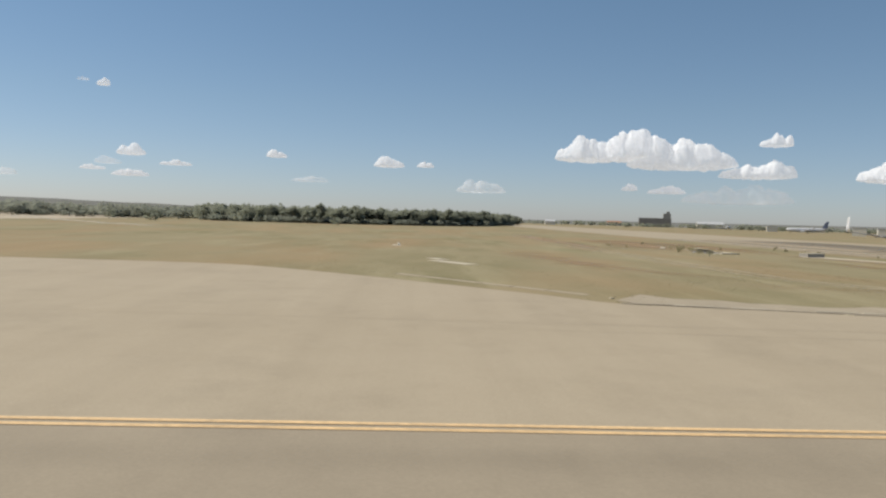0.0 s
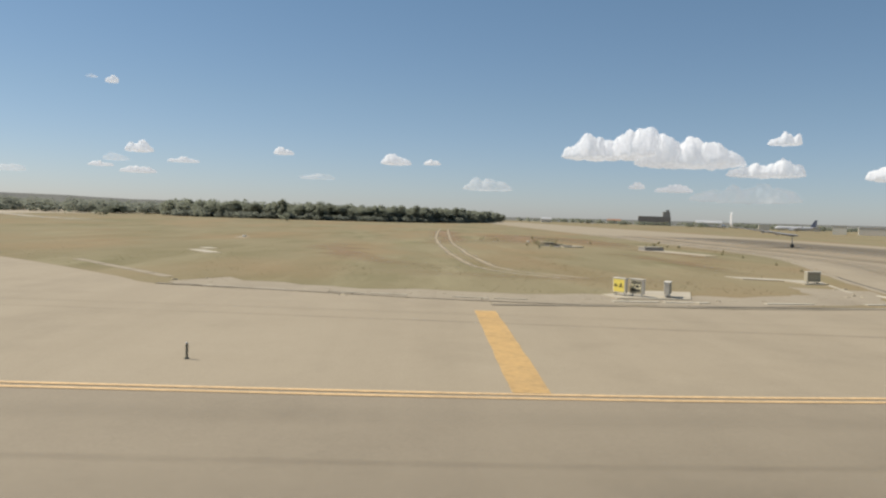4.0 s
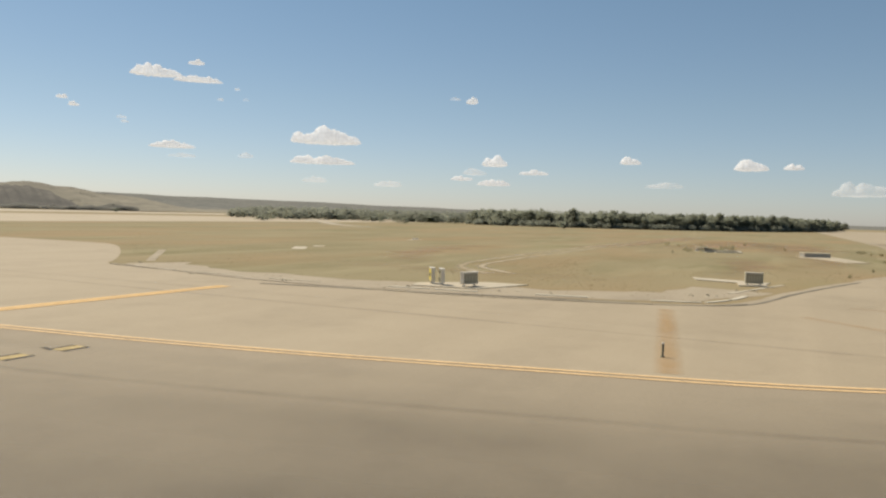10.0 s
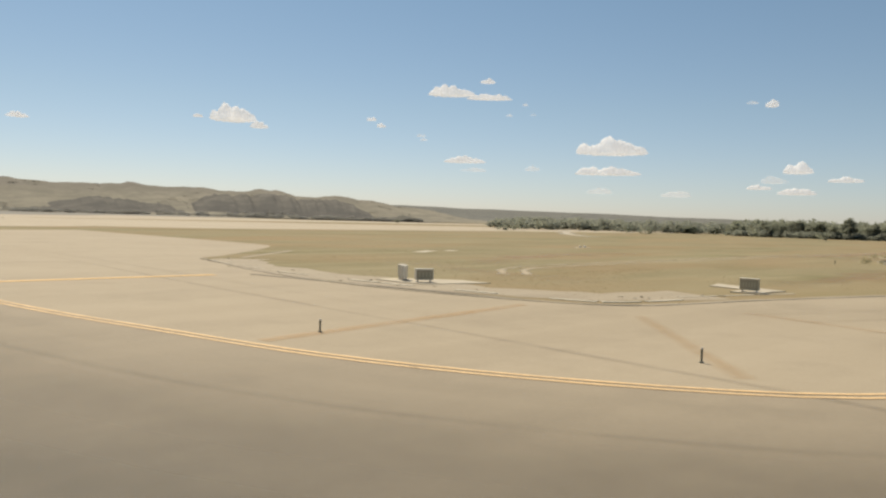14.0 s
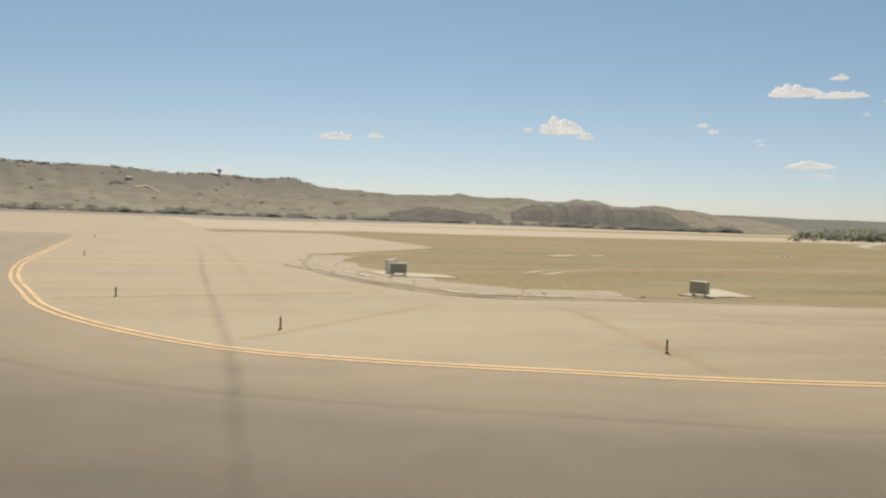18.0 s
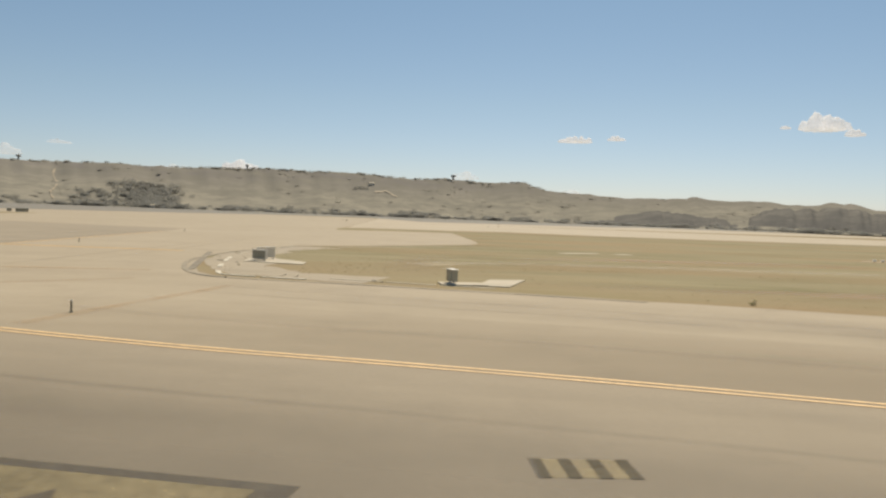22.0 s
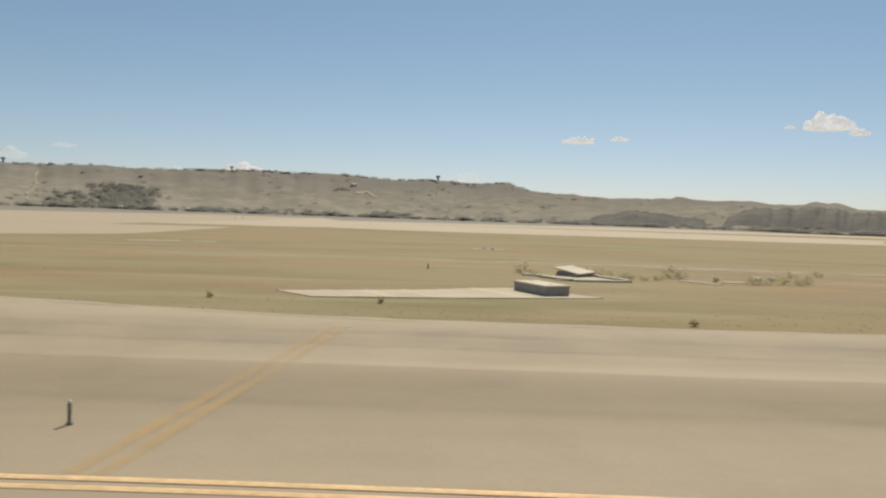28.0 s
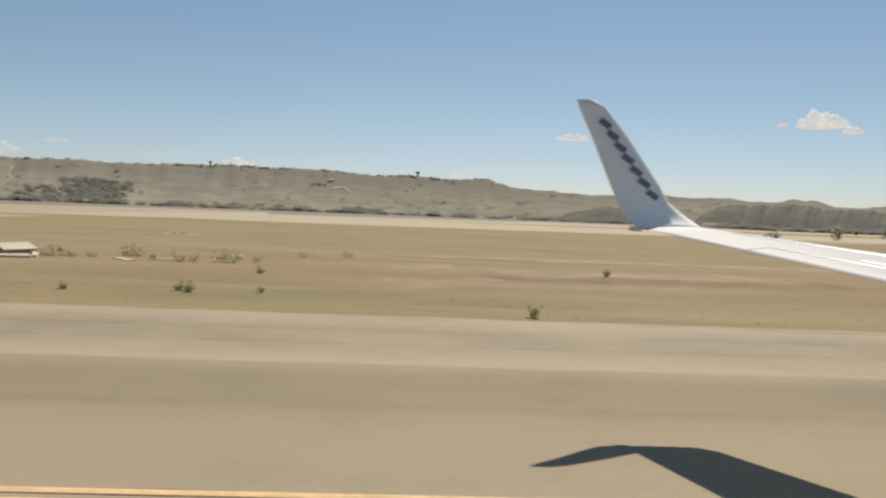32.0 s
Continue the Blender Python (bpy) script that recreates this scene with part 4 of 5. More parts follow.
def leaf_cloud(rnd, centres, count, size, flat=1.0, lean=1.0):
    """Small leaf faces scattered through clumps."""
    verts, faces = [], []
    for _ in range(count):
        c, r = rnd.choice(centres)
        d = Vector((rnd.gauss(0, 1), rnd.gauss(0, 1), rnd.gauss(0, 1) * flat)).normalized() * r * rnd.random() ** 0.4
        p = Vector(c) + d
        q = Euler((rnd.uniform(-lean, lean), rnd.uniform(-lean, lean), rnd.uniform(0, 6.3))).to_matrix()
        s = size * rnd.uniform(0.6, 1.4)
        o = len(verts)
        verts += [tuple(p + q @ Vector(v)) for v in ((-s, -0.5 * s, 0), (s, -0.6 * s, 0.2 * s), (0.8 * s, 0.6 * s, 0), (-0.7 * s, 0.5 * s, 0.25 * s))]
        faces.append((o, o + 1, o + 2, o + 3))
    return verts, faces


def tree(seed, height, spread):
    rnd = random.Random(seed)
    t = empty("pine_tree", Matrix.Identity(4), "dark green rounded pine or oak at the edge of the wood", "tree", "trees of the wood")
    bm = bmesh.new()
    rod(bm, (0, 0, -0.2), (0.1, 0, height * 0.5), 0.20, 0.11, 8)
    centres = []
    for k in range(7):
        a = k * 2.4 + rnd.random()
        z = height * rnd.uniform(0.35, 0.85)
        tip = Vector((math.cos(a) * spread * rnd.uniform(0.3, 0.75), math.sin(a) * spread * rnd.uniform(0.3, 0.75), z))
        rod(bm, (0.05, 0, height * 0.3 + 0.15 * k), tip, 0.08, 0.03, 6)
        centres.append((tip, spread * rnd.uniform(0.35, 0.6)))
    centres.append((Vector((0, 0, height * 0.82)), spread * 0.5))
    centres.append((Vector((0, 0, height * 0.45)), spread * 0.7))
    part("trunk", bm, mat_bark, t)
    v, f = leaf_cloud(rnd, centres, 1700, 0.20, 0.8)
    airy(from_data("crown", v, f, mat_leaf, t, "", True), [Vector((x / spread * 0.5, y / spread * 0.5, 0.35 + 0.6 * z / height)).normalized() for x, y, z in v])
    return t


rng = random.Random(11)
WOOD = [(455, 22), (400, 40), (340, 52), (290, 72), (255, 95), (235, 125), (225, 160), (233, 190)]
front = smooth_line(WOOD, 3.0)
kinds = [tree(s, h, w) for s, h, w in ((1, 6.8, 2.9), (2, 7.6, 2.7), (3, 6.0, 3.2), (4, 8.3, 2.6), (5, 5.4, 2.8), (6, 7.0, 3.4))]
for i, ob in enumerate(kinds):
    ob.matrix_world = pose(470 + 9 * i, 20 - 3 * i, 0, 0, 0, 40 * i)
for i, p in enumerate(front):
    d = Vector((p.x + 133, p.y - 80)).normalized()
    for row in range(2):
        q = p + d * (rng.uniform(-4, 5) + row * 10)
        s = rng.uniform(0.88, 1.12)
        if p.y > 145 and rng.random() < 0.5:
            continue
        copy_thing(rng.choice(kinds), pose(q.x, q.y, 0, 0, 0, rng.uniform(0, 360)) @ Matrix.Diagonal((s, s, s * rng.uniform(0.85, 1.1), 1)))


def clump_field(name, places, material, label, leaf, count, seed):
    """A far wood or scrub as one object of many leafy clumps."""
    rnd = random.Random(seed)
    verts, faces, facing = [], [], []
    for x, y, z, r, h in places:
        v, f = leaf_cloud(rnd, [(Vector((0, 0, h * 0.55)), 1.0)], count, leaf)
        o = len(verts)
        verts += [(x + a * r, y + b * r, z + max(0.0, h * 0.5 + (c - h * 0.55) * h * 0.5)) for a, b, c in v]
        faces += [tuple(i + o for i in q) for q in f]
        facing += [Vector((a * 0.45, b * 0.45, 0.9)).normalized() for a, b, c in v]
    return tagged(airy(from_data(name, verts, faces, material, None, "", True), facing), label, "trees" if "wood" in name else "scrub", kind="stuff")


deep = []
for p in front:
    d = Vector((p.x + 133, p.y - 80)).normalized()
    for k in range(7):
        q = p + d * (22 + k * 16 + rng.uniform(-6, 6)) + Vector((rng.uniform(-6, 6), rng.uniform(-6, 6)))
        deep.append((q.x, q.y, 0, rng.uniform(2.2, 4.0), rng.uniform(6.2, 9.0)))
under = []
for p in front:
    d = Vector((p.x + 133, p.y - 80)).normalized()
    for _ in range(4):
        q = p - d * rng.uniform(1.5, 6.5) + Vector((rng.uniform(-2, 2), rng.uniform(-2, 2)))
        under.append((q.x, q.y, -0.2, rng.uniform(1.4, 2.8), rng.uniform(1.6, 3.6)))
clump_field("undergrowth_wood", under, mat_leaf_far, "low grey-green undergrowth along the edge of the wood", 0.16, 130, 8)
clump_field("far_wood", deep, mat_leaf, "deep dark green wood behind the front trees", 0.17, 120, 3)

sparse = []
for _ in range(55):
    a = radians(rng.uniform(16, 40))
    r = rng.uniform(280, 900)
    sparse.append((-120 + r * math.cos(a), 40 + r * math.sin(a), 0, rng.uniform(1.4, 3.4), rng.uniform(2.0, 5.0)))
clump_field("scattered_wood", sparse, mat_leaf, "scattered dark trees and bushes on the plain", 0.26, 46, 4)
lone = []
for az, r, w, h in ((47.5, 640, 2.6, 3.2), (38.6, 520, 1.8, 4), (33, 480, 5, 4), (30, 430, 5, 4), (26, 420, 6, 4.5)):
    lone.append((-130 + r * math.cos(radians(az)), 35 + r * math.sin(radians(az)), 0, w, h))
belt = []
for _ in range(760):
    a, r = radians(rng.uniform(11, 38)), rng.uniform(400, 900)
    belt.append((-130 + r * math.cos(a), 60 + r * math.sin(a), 0, rng.uniform(4, 8), rng.uniform(3.5, 7.5)))
clump_field("hazy_wood", belt, mat_leaf_far, "tree belt across the plain with haze put into its grey-green leaf colour", 0.15, 110, 6)
clump_field("lone_wood", lone, mat_leaf, "lone dark trees standing on the plain", 0.2, 150, 5)


mat_straw_stem = plain("dry_weed_stems", (0.36, 0.295, 0.175), 0.9, 0, 0.15, 6.0, 0)


def bush(seed, r, h):
    rnd = random.Random(seed)
    b = empty("dry_bush", Matrix.Identity(4), "dry olive weed bush at the pavement edge", "bush", "dry bushes")
    bm = bmesh.new()
    centres = []
    for k in range(6):
        a = k * 1.05 + rnd.random()
        tip = Vector((math.cos(a) * r * 0.6, math.sin(a) * r * 0.6, h * rnd.uniform(0.25, 1.0)))
        rod(bm, (0, 0, 0), tip, 0.006, 0.003, 5)
        centres.append((tip, r * 0.42))
    centres += [(Vector((0, 0, h * 0.45)), r * 0.6), (Vector((0, 0, h * 0.15)), r * 0.55)]
    part("stems", bm, mat_straw_stem, b)
    v, f = leaf_cloud(rnd, centres, 230, 0.034, 0.9)
    from_data("leaves", [(x, y, max(0.01, z)) for x, y, z in v], f, mat_bush, b)
    return b


bushes = [bush(21, 0.30, 0.40), bush(22, 0.27, 0.36), bush(23, 0.50, 0.42)]
bushes[0].matrix_world = pose(-16.4, 31.8, 0)
bushes[1].matrix_world = pose(-9.55, 33.7, 0)
bushes[2].matrix_world = pose(-13.4, 50.6, 0)
for kind_i, x, y, s in ((2, -14.4, 50.7, 1.3), (2, -11.9, 51.5, 1.5), (2, -11.0, 50.9, 1.3), (2, -9.7, 52.4, 1.0), (2, -18.8, 54.2, 1.6), (2, -18.0, 54.0, 1.2), (2, -29.2, 55.0, 1.4), (0, -16.4, 51.9, 0.9),
                        (1, -9.0, 33.2, 1.1), (1, -14.0, 32.8, 0.8), (1, -7.9, 43.6, 1.0), (0, -26.6, 28.8, 0.7), (0, 13.3, 50.2, 1.2), (0, 4.9, 28.4, 1.1), (0, -6.1, 33.9, 0.7),
                        (1, -45.8, 34, 0.7), (0, -60, 36.6, 0.6), (1, -70, 39, 0.7), (2, -22.6, 51.6, 0.8), (1, -24.2, 56.2, 1.0), (2, -4.4, 61.2, 1.1), (2, -7.5, 59.0, 0.9), (0, -38.5, 33.6, 0.7)):
    copy_thing(bushes[kind_i], pose(x, y, 0, 0, 0, x * 37 % 360) @ Matrix.Scale(s, 4))


mat_weed = foliage("green_weed_leaves", (0.205, 0.230, 0.110), (0.270, 0.290, 0.150), 0.7)
weed = bush(31, 0.55, 0.34)
weed.name = "green_weed"
tagged(weed, "low green weeds growing beside the culvert kerb", "weed", "green weeds")
weed.children[1].data.materials[0] = mat_weed
weed.matrix_world = pose(-22.9, 51.2, 0)
for x, y, sc in ((-23.6, 52.4, 1.2), (-22.2, 52.3, 1.0), (-24.1, 53.8, 1.3), (-21.4, 51.6, 0.8), (-28.6, 53.4, 1.0), (-20.4, 52.0, 0.9)):
    copy_thing(weed, pose(x, y, 0, 0, 0, x * 53 % 360) @ Matrix.Scale(sc, 4))


def grass_tufts(name, places, label, seed):
    """Tufts of dry blades, one object."""
    rnd = random.Random(seed)
    verts, faces = [], []
    for x, y, h in places:
        for _ in range(2):
            a = rnd.uniform(0, 6.283)
            w, l = rnd.uniform(0.012, 0.035), h * rnd.uniform(0.6, 1.2)
            bx, by = x + rnd.uniform(-0.12, 0.12), y + rnd.uniform(-0.12, 0.12)
            lx, ly = rnd.uniform(-0.5, 0.5) * l, rnd.uniform(-0.5, 0.5) * l
            o = len(verts)
            verts += [(bx - w * math.cos(a), by - w * math.sin(a), 0), (bx + w * math.cos(a), by + w * math.sin(a), 0), (bx + lx, by + ly, l)]
            faces.append((o, o + 1, o + 2))
    return tagged(from_data(name, verts, faces, mat_blade), label, "grass", kind="stuff")


tufts = []
nn_edge = normals(edge_line)
rg = random.Random(5)
for p, q in zip(edge_line, nn_edge):
    for _ in range(50):
        u = rg.random() ** 1.6
        v = p + q * (1.2 + 34 * u) + Vector((rg.uniform(-1.2, 1.2), rg.uniform(-1.2, 1.2)))
        patchy = noise.noise(Vector((v.x * 0.09, v.y * 0.16, 0.3)))
        if patchy + rg.uniform(-0.35, 0.35) > -0.12:
            tufts.append((v.x, v.y, rg.uniform(0.018, 0.045) * (1 + 0.5 * patchy)))
grass_tufts("grass", tufts, "tufts of short dry straw-coloured grass on the island", 6)


# ---------------------------------------------------------------- hills
def curve_at(points, x):
    for (a, u), (b, v) in zip(points, points[1:]):
        if a <= x <= b:
            t = (x - a) / (b - a)
            t = t * t * (3 - 2 * t)
            return u + (v - u) * t
    return points[0][1] if x < points[0][0] else points[-1][1]


RIDGE = [(44, 4), (50, 26), (53, 36), (55, 43), (57.2, 38), (58, 38), (59.6, 48.5), (60.0, 46.5), (60.7, 49.5), (61.7, 45), (63.3, 44.5), (65.2, 49), (67.2, 48.5), (68.7, 52), (69.4, 54.5), (70.3, 51),
         (71.5, 48.5), (74, 48.2), (75.8, 49.5), (77.1, 54), (78.8, 55.5), (80, 57.5), (80.9, 62), (81.5, 69.5), (84.5, 69.5), (86.9, 71.5), (89.3, 69.5), (91, 70.5), (94.5, 75.5), (97, 75.5), (100.4, 75),
         (103.5, 73), (106.5, 70), (108.8, 69), (110.4, 71.5), (112.7, 69.5), (115.6, 67.5), (118, 68), (150, 72), (190, 62)]
HX, HY = -60.0, 10.0


def ridge_height(az, r):
    """Eroded scarp: steep gullied face, flat top, with spurs running down to the plain."""
    top = curve_at(RIDGE, az) + 1.2 * noise.noise(Vector((az * 1.9, 3.0, 0.5)))
    a = radians(az)
    px, py = HX + r * math.cos(a), HY + r * math.sin(a)
    spur = noise.noise(Vector((az * 0.42, r * 0.0012, 1.7))) * 150 + noise.noise(Vector((az * 1.25, r * 0.003, 4.1))) * 60
    t = (r - 960 - spur * 0.3) / 470
    t = min(1.0, max(0.0, t))
    face = 0.42 * t + 0.58 * t ** 1.9
    gully = abs(noise.noise(Vector((px * 0.009, py * 0.006, 2.2)))) * 7 + abs(noise.noise(Vector((px * 0.022, py * 0.012, 7.7)))) * 3
    h = top * face - gully * math.sin(math.pi * min(1, t)) ** 0.7
    if t >= 1:
        h = top + noise.noise(Vector((px * 0.01, py * 0.01, 0))) * 1.2
    return max(-0.5, h)


def hills():
    na, nr = 420, 46
    verts, faces = [], []
    for i in range(na + 1):
        az = 40 + 150 * i / na
        for j in range(nr + 1):
            r = 720 + 1340 * (j / nr) ** 1.1
            a = radians(az)
            z = ridge_height(az, r) if j else -1.0
            verts.append((HX + r * math.cos(a), HY + r * math.sin(a), z))
    for i in range(na):
        for j in range(nr):
            o = i * (nr + 1) + j
            faces.append((o, o + 1, o + nr + 2, o + nr + 1))
    return tagged(from_data("hill_ridge", verts, faces, mat_hill, None, "", True), "long dry eroded clay ridge with a flat top", "hills", kind="structure")


hills()


BLUFFS = [([(64.2, 1), (66.3, 9), (68.4, 16), (70.7, 21), (72.2, 24), (74.1, 17), (75.6, 11), (77.6, 5), (79.5, 1)], 1010, 190, 8.1, "dark scrub-covered spur below the ridge"),
          ([(52.6, 1), (53.6, 15), (54.8, 29), (56, 32), (57.8, 31), (60.1, 38), (61.3, 37), (63.1, 34), (64.8, 33), (65.6, 22), (66.6, 9), (68.2, 1)], 1030, 240, 3.3,
           "dark scrub-covered bluff standing before the ridge")]


def bluff_point(prof, r0, depth, seed, az, v):
    """A point on a knoll before the ridge: its crest heights run along the azimuth, v from foot to back."""
    crest = curve_at(prof, az) * (1 + 0.05 * noise.noise(Vector((az * 2.2, seed, 3)))) + 1.8 * noise.noise(Vector((az * 3.1, seed, 5))) + 0.9 * noise.noise(Vector((az * 8, seed, 2)))
    r = r0 + depth * v + 25 * noise.noise(Vector((az * 0.5, seed, 9)))
    wash = abs(noise.noise(Vector((az * 1.6, v * 0.9, seed)))) + 0.5 * abs(noise.noise(Vector((az * 3.0, v * 2.6, seed))))
    z = crest * math.sin(math.pi * min(1, v * 1.1) * 0.5) ** 0.8 * (1 - max(0, v - 0.9) * 1.2) * (1 - 0.35 * wash * (1 - 0.8 * v)) if 0 < v else -0.5
    return HX + r * math.cos(radians(az)), HY + r * math.sin(radians(az)), z


def bluff(prof, r0, depth, seed, label):
    na, nr = 140, 14
    az0, az1 = prof[0][0], prof[-1][0]
    verts = [bluff_point(prof, r0, depth, seed, az0 + (az1 - az0) * i / na, j / nr) for i in range(na + 1) for j in range(nr + 1)]
    faces = [(o, o + 1, o + nr + 2, o + nr + 1) for o in (i * (nr + 1) + j for i in range(na) for j in range(nr))]
    return tagged(from_data("wooded_bluff", verts, faces, mat_bluff, None, "", True), label, "hill", kind="structure")


for prof, r0, depth, seed, label in BLUFFS:
    bluff(prof, r0, depth, seed, label)


def far_plain():
    """Low farmland swells on the horizon."""
    prof = [(-60, 0.40), (-33, 0.30), (-16, 0.22), (-6, 0.12), (5, 0.25), (14, 0.36), (20, 0.52), (27, 0.64), (34.6, 0.80), (42.6, 0.90), (48, 1.02), (55, 1.05), (70, 0.8)]
    verts, faces = [], []
    na, nr = 300, 8
    for i in range(na + 1):
        az = -60 + 130 * i / na
        for j in range(nr + 1):
            v = j / nr
            r = 1500 + 2300 * v
            z = (math.tan(radians(curve_at(prof, az))) * 3800 + 3.7) * (v ** 1.3) * (0.97 + 0.05 * noise.noise(Vector((az * 0.5, v * 3, 0)))) - 2 * (v == 0)
            a = radians(az)
            verts.append((HX - 60 + r * math.cos(a), HY + 30 + r * math.sin(a), z))
    for i in range(na):
        for j in range(nr):
            o = i * (nr + 1) + j
            faces.append((o, o + 1, o + nr + 2, o + nr + 1))
    return tagged(from_data("far_plain", verts, faces, mat_plain, None, "", True), "farmland in haze-greyed colours rising to the horizon", "plain", kind="structure")


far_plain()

# scrub on the slopes and along the foot of the ridge
def on_ridge(az, r, sink):
    a = radians(az)
    return HX + r * math.cos(a), HY + r * math.sin(a), max(0.0, ridge_height(az, r)) - sink


scrub, grove = [], []
rs = random.Random(77)
while len(scrub) < 420:
    az, r = rs.uniform(50, 128), rs.uniform(930, 1460)
    if noise.noise(Vector((az * 0.5, r * 0.008, 5.5))) + rs.uniform(-0.22, 0.22) < 0.08:
        continue
    scrub.append((*on_ridge(az, r, 0.8), rs.uniform(3.0, 7.0), rs.uniform(0.8, 1.8)))
for _ in range(1500):
    az, r = rs.uniform(50, 128), 915 + 130 * rs.random() ** 1.8
    lush = noise.noise(Vector((az * 0.9, 2.0, 8.5)))
    if lush + rs.uniform(-0.4, 0.4) < -0.15:
        continue
    grove.append((*on_ridge(az, r, 0.5), rs.uniform(3, 8), rs.uniform(2.5, 5.0) + 3.0 * max(0, lush)))
for _ in range(330):
    grove.append((*on_ridge(rs.gauss(108.4, 0.85), rs.uniform(930, 1230), 0.5), rs.uniform(4, 8), rs.uniform(4.0, 8.0)))
for _ in range(90):
    grove.append((*on_ridge(rs.uniform(109.5, 113.4), rs.uniform(930, 1170), 0.5), rs.uniform(3, 6), rs.uniform(3.0, 6.0)))
for az, r in ((93.6, 1276), (93.85, 1280), (94.1, 1272), (93.3, 1284), (116.6, 1060), (116.9, 1055), (117.2, 1062), (112.2, 960), (112.8, 965)):
    grove.append((*on_ridge(az, r, 0.3), 5.0, 4.2))
clump_field("pine_grove_wood", grove, mat_grove, "dark pine grove at the foot of the ridge", 0.115, 150, 19)
for _ in range(620):
    az = rs.uniform(80, 128)
    r = rs.uniform(1415, 1450)
    if noise.noise(Vector((az * 1.3, 4.0, 1.5))) > -0.25:
        scrub.append((*on_ridge(az, r, 0.3), rs.uniform(2, 5), rs.uniform(1.0, 2.9)))
clump_field("hill_scrub", scrub, mat_scrub, "grey-olive scrub dotted over the dry ridge", 0.24, 36, 9)


# a pale washed-out gully path down the slope
gully_path = []
for k in range(26):
    u = k / 25
    r, az = 1085 + 300 * u, 114.45 - 0.5 * u + 0.16 * math.sin(u * 9)
    for side in (-1, 1):
        aa = radians(az + side * (0.05 + 0.04 * math.sin(k * 1.7)))
        gully_path.append((HX + r * math.cos(aa), HY + r * math.sin(aa), ridge_height(az, r) + 0.9))
tagged(from_data("eroded_path", gully_path, [(2 * k, 2 * k + 1, 2 * k + 3, 2 * k + 2) for k in range(25) if k not in (12, 13, 14, 19)], mat_gravel), "pale eroded path running down the dry slope", "path", kind="structure")

farm_track = []
for k in range(15):
    u = k / 14
    r, az = 1286 - 60 * abs(u - 0.5) - 26 * u, 92.7 - 1.6 * u
    for dr in (-5, 5):
        x, y, z = on_ridge(az, r + dr, -1.0)
        farm_track.append((x, y, z))
tagged(from_data("farm_track", farm_track, [(2 * k, 2 * k + 1, 2 * k + 3, 2 * k + 2) for k in range(14)], mat_dust), "pale farm track bending across the dry slope", "track", kind="structure")

# ---------------------------------------------------------------- buildings far off
def house(name, x, y, z, turn, w, d, h, wall, roof_mat, label, gable=True, windows=4, category="building"):
    b = empty(name, pose(x, y, z, 0, 0, turn), label, category)
    part("wall", block(bmesh.new(), (-w / 2, -d / 2, -1.0), (w / 2, d / 2, h)), wall, b)
    bm = bmesh.new()
    if gable:
        rh = d * 0.28
        v = [bm.verts.new(c) for c in ((-w / 2 - .3, -d / 2 - .3, h), (w / 2 + .3, -d / 2 - .3, h), (w / 2 + .3, d / 2 + .3, h), (-w / 2 - .3, d / 2 + .3, h), (-w / 2 - .3, 0, h + rh), (w / 2 + .3, 0, h + rh))]
        for f in ((0, 1, 5, 4), (2, 3, 4, 5), (0, 4, 3), (1, 2, 5), (3, 2, 1, 0)):
            bm.faces.new([v[i] for i in f])
    else:
        block(bm, (-w / 2 - 0.25, -d / 2 - 0.25, h), (w / 2 + 0.25, d / 2 + 0.25, h + 0.5))
    part("roof", bm, roof_mat, b)
    for k in range(windows):
        cx = -w / 2 + w * (k + 0.5) / windows
        ww = min(1.6, w / windows * 0.3)
        win = part("window", block(bmesh.new(), (cx - ww, -d / 2 - 0.08, h * 0.35), (cx + ww, -d / 2 + 0.1, h * 0.75)), mat_white, b)
        part("pane", block(bmesh.new(), (cx - ww + 0.15, -d / 2 - 0.11, h * 0.35 + 0.15), (cx + ww - 0.15, -d / 2 - 0.07, h * 0.75 - 0.15)), mat_glass, win)
    return b


def polar(az, r):
    return -130 + r * math.cos(radians(az)), 75 + r * math.sin(radians(az))


def far_house(az, r, turn, w, d, h, wall, roof_mat, label, gable=False, windows=4):
    x, y = polar(az, r)
    house("airport_building", x, y, 0, turn, w, d, h, wall, roof_mat, label, gable, windows)


far_house(-29.0, 620, 60, 9, 8, 6, mat_white, mat_metal_roof, "small white airport building with a flat roof", False, 2)
far_house(-31.6, 640, 62, 34, 12, 5.5, mat_white, mat_metal_roof, "long low white airport building with pale roof", False, 8)
far_house(-24.2, 980, 70, 12, 9, 6, mat_white, mat_metal_roof, "small white airport building with a flat roof", False, 3)
far_house(-26.6, 1150, 70, 40, 10, 5, mat_cream, mat_metal_roof, "low cream airport building with repeated openings", False, 10)
far_house(-9.2, 1250, 85, 16, 10, 5, mat_white, mat_metal_roof, "small white shed on the far airfield", True, 3)
far_house(-20.5, 1500, 78, 46, 16, 8, mat_cream, mat_metal_roof, "pale hangar at the far side of the airfield", True, 6)
far_house(-34.0, 1400, 60, 60, 18, 10, mat_white, mat_metal_roof, "white hangar row at the far side of the airfield", True, 8)
far_house(-14.0, 1700, 80, 30, 12, 7, mat_cream, mat_roof, "cream building with a terracotta roof", True, 5)
house("airport_hut", 353, 393, 0, 130, 5, 4, 4.5, mat_white, mat_metal_roof, "small white hut standing on the grass plain", False, 1, "hut")
# a large brown terminal block with a tower at one end
tx, ty = polar(-16.8, 1600)
term = house("terminal_block", tx, ty, 0, 75, 62, 24, 17, plain("brown_brick_block", (0.29, 0.26, 0.23), 0.9, 0, 0.15, 0.3, 0), mat_concrete_grey, "large brown block with a tower on the far horizon", False, 9)
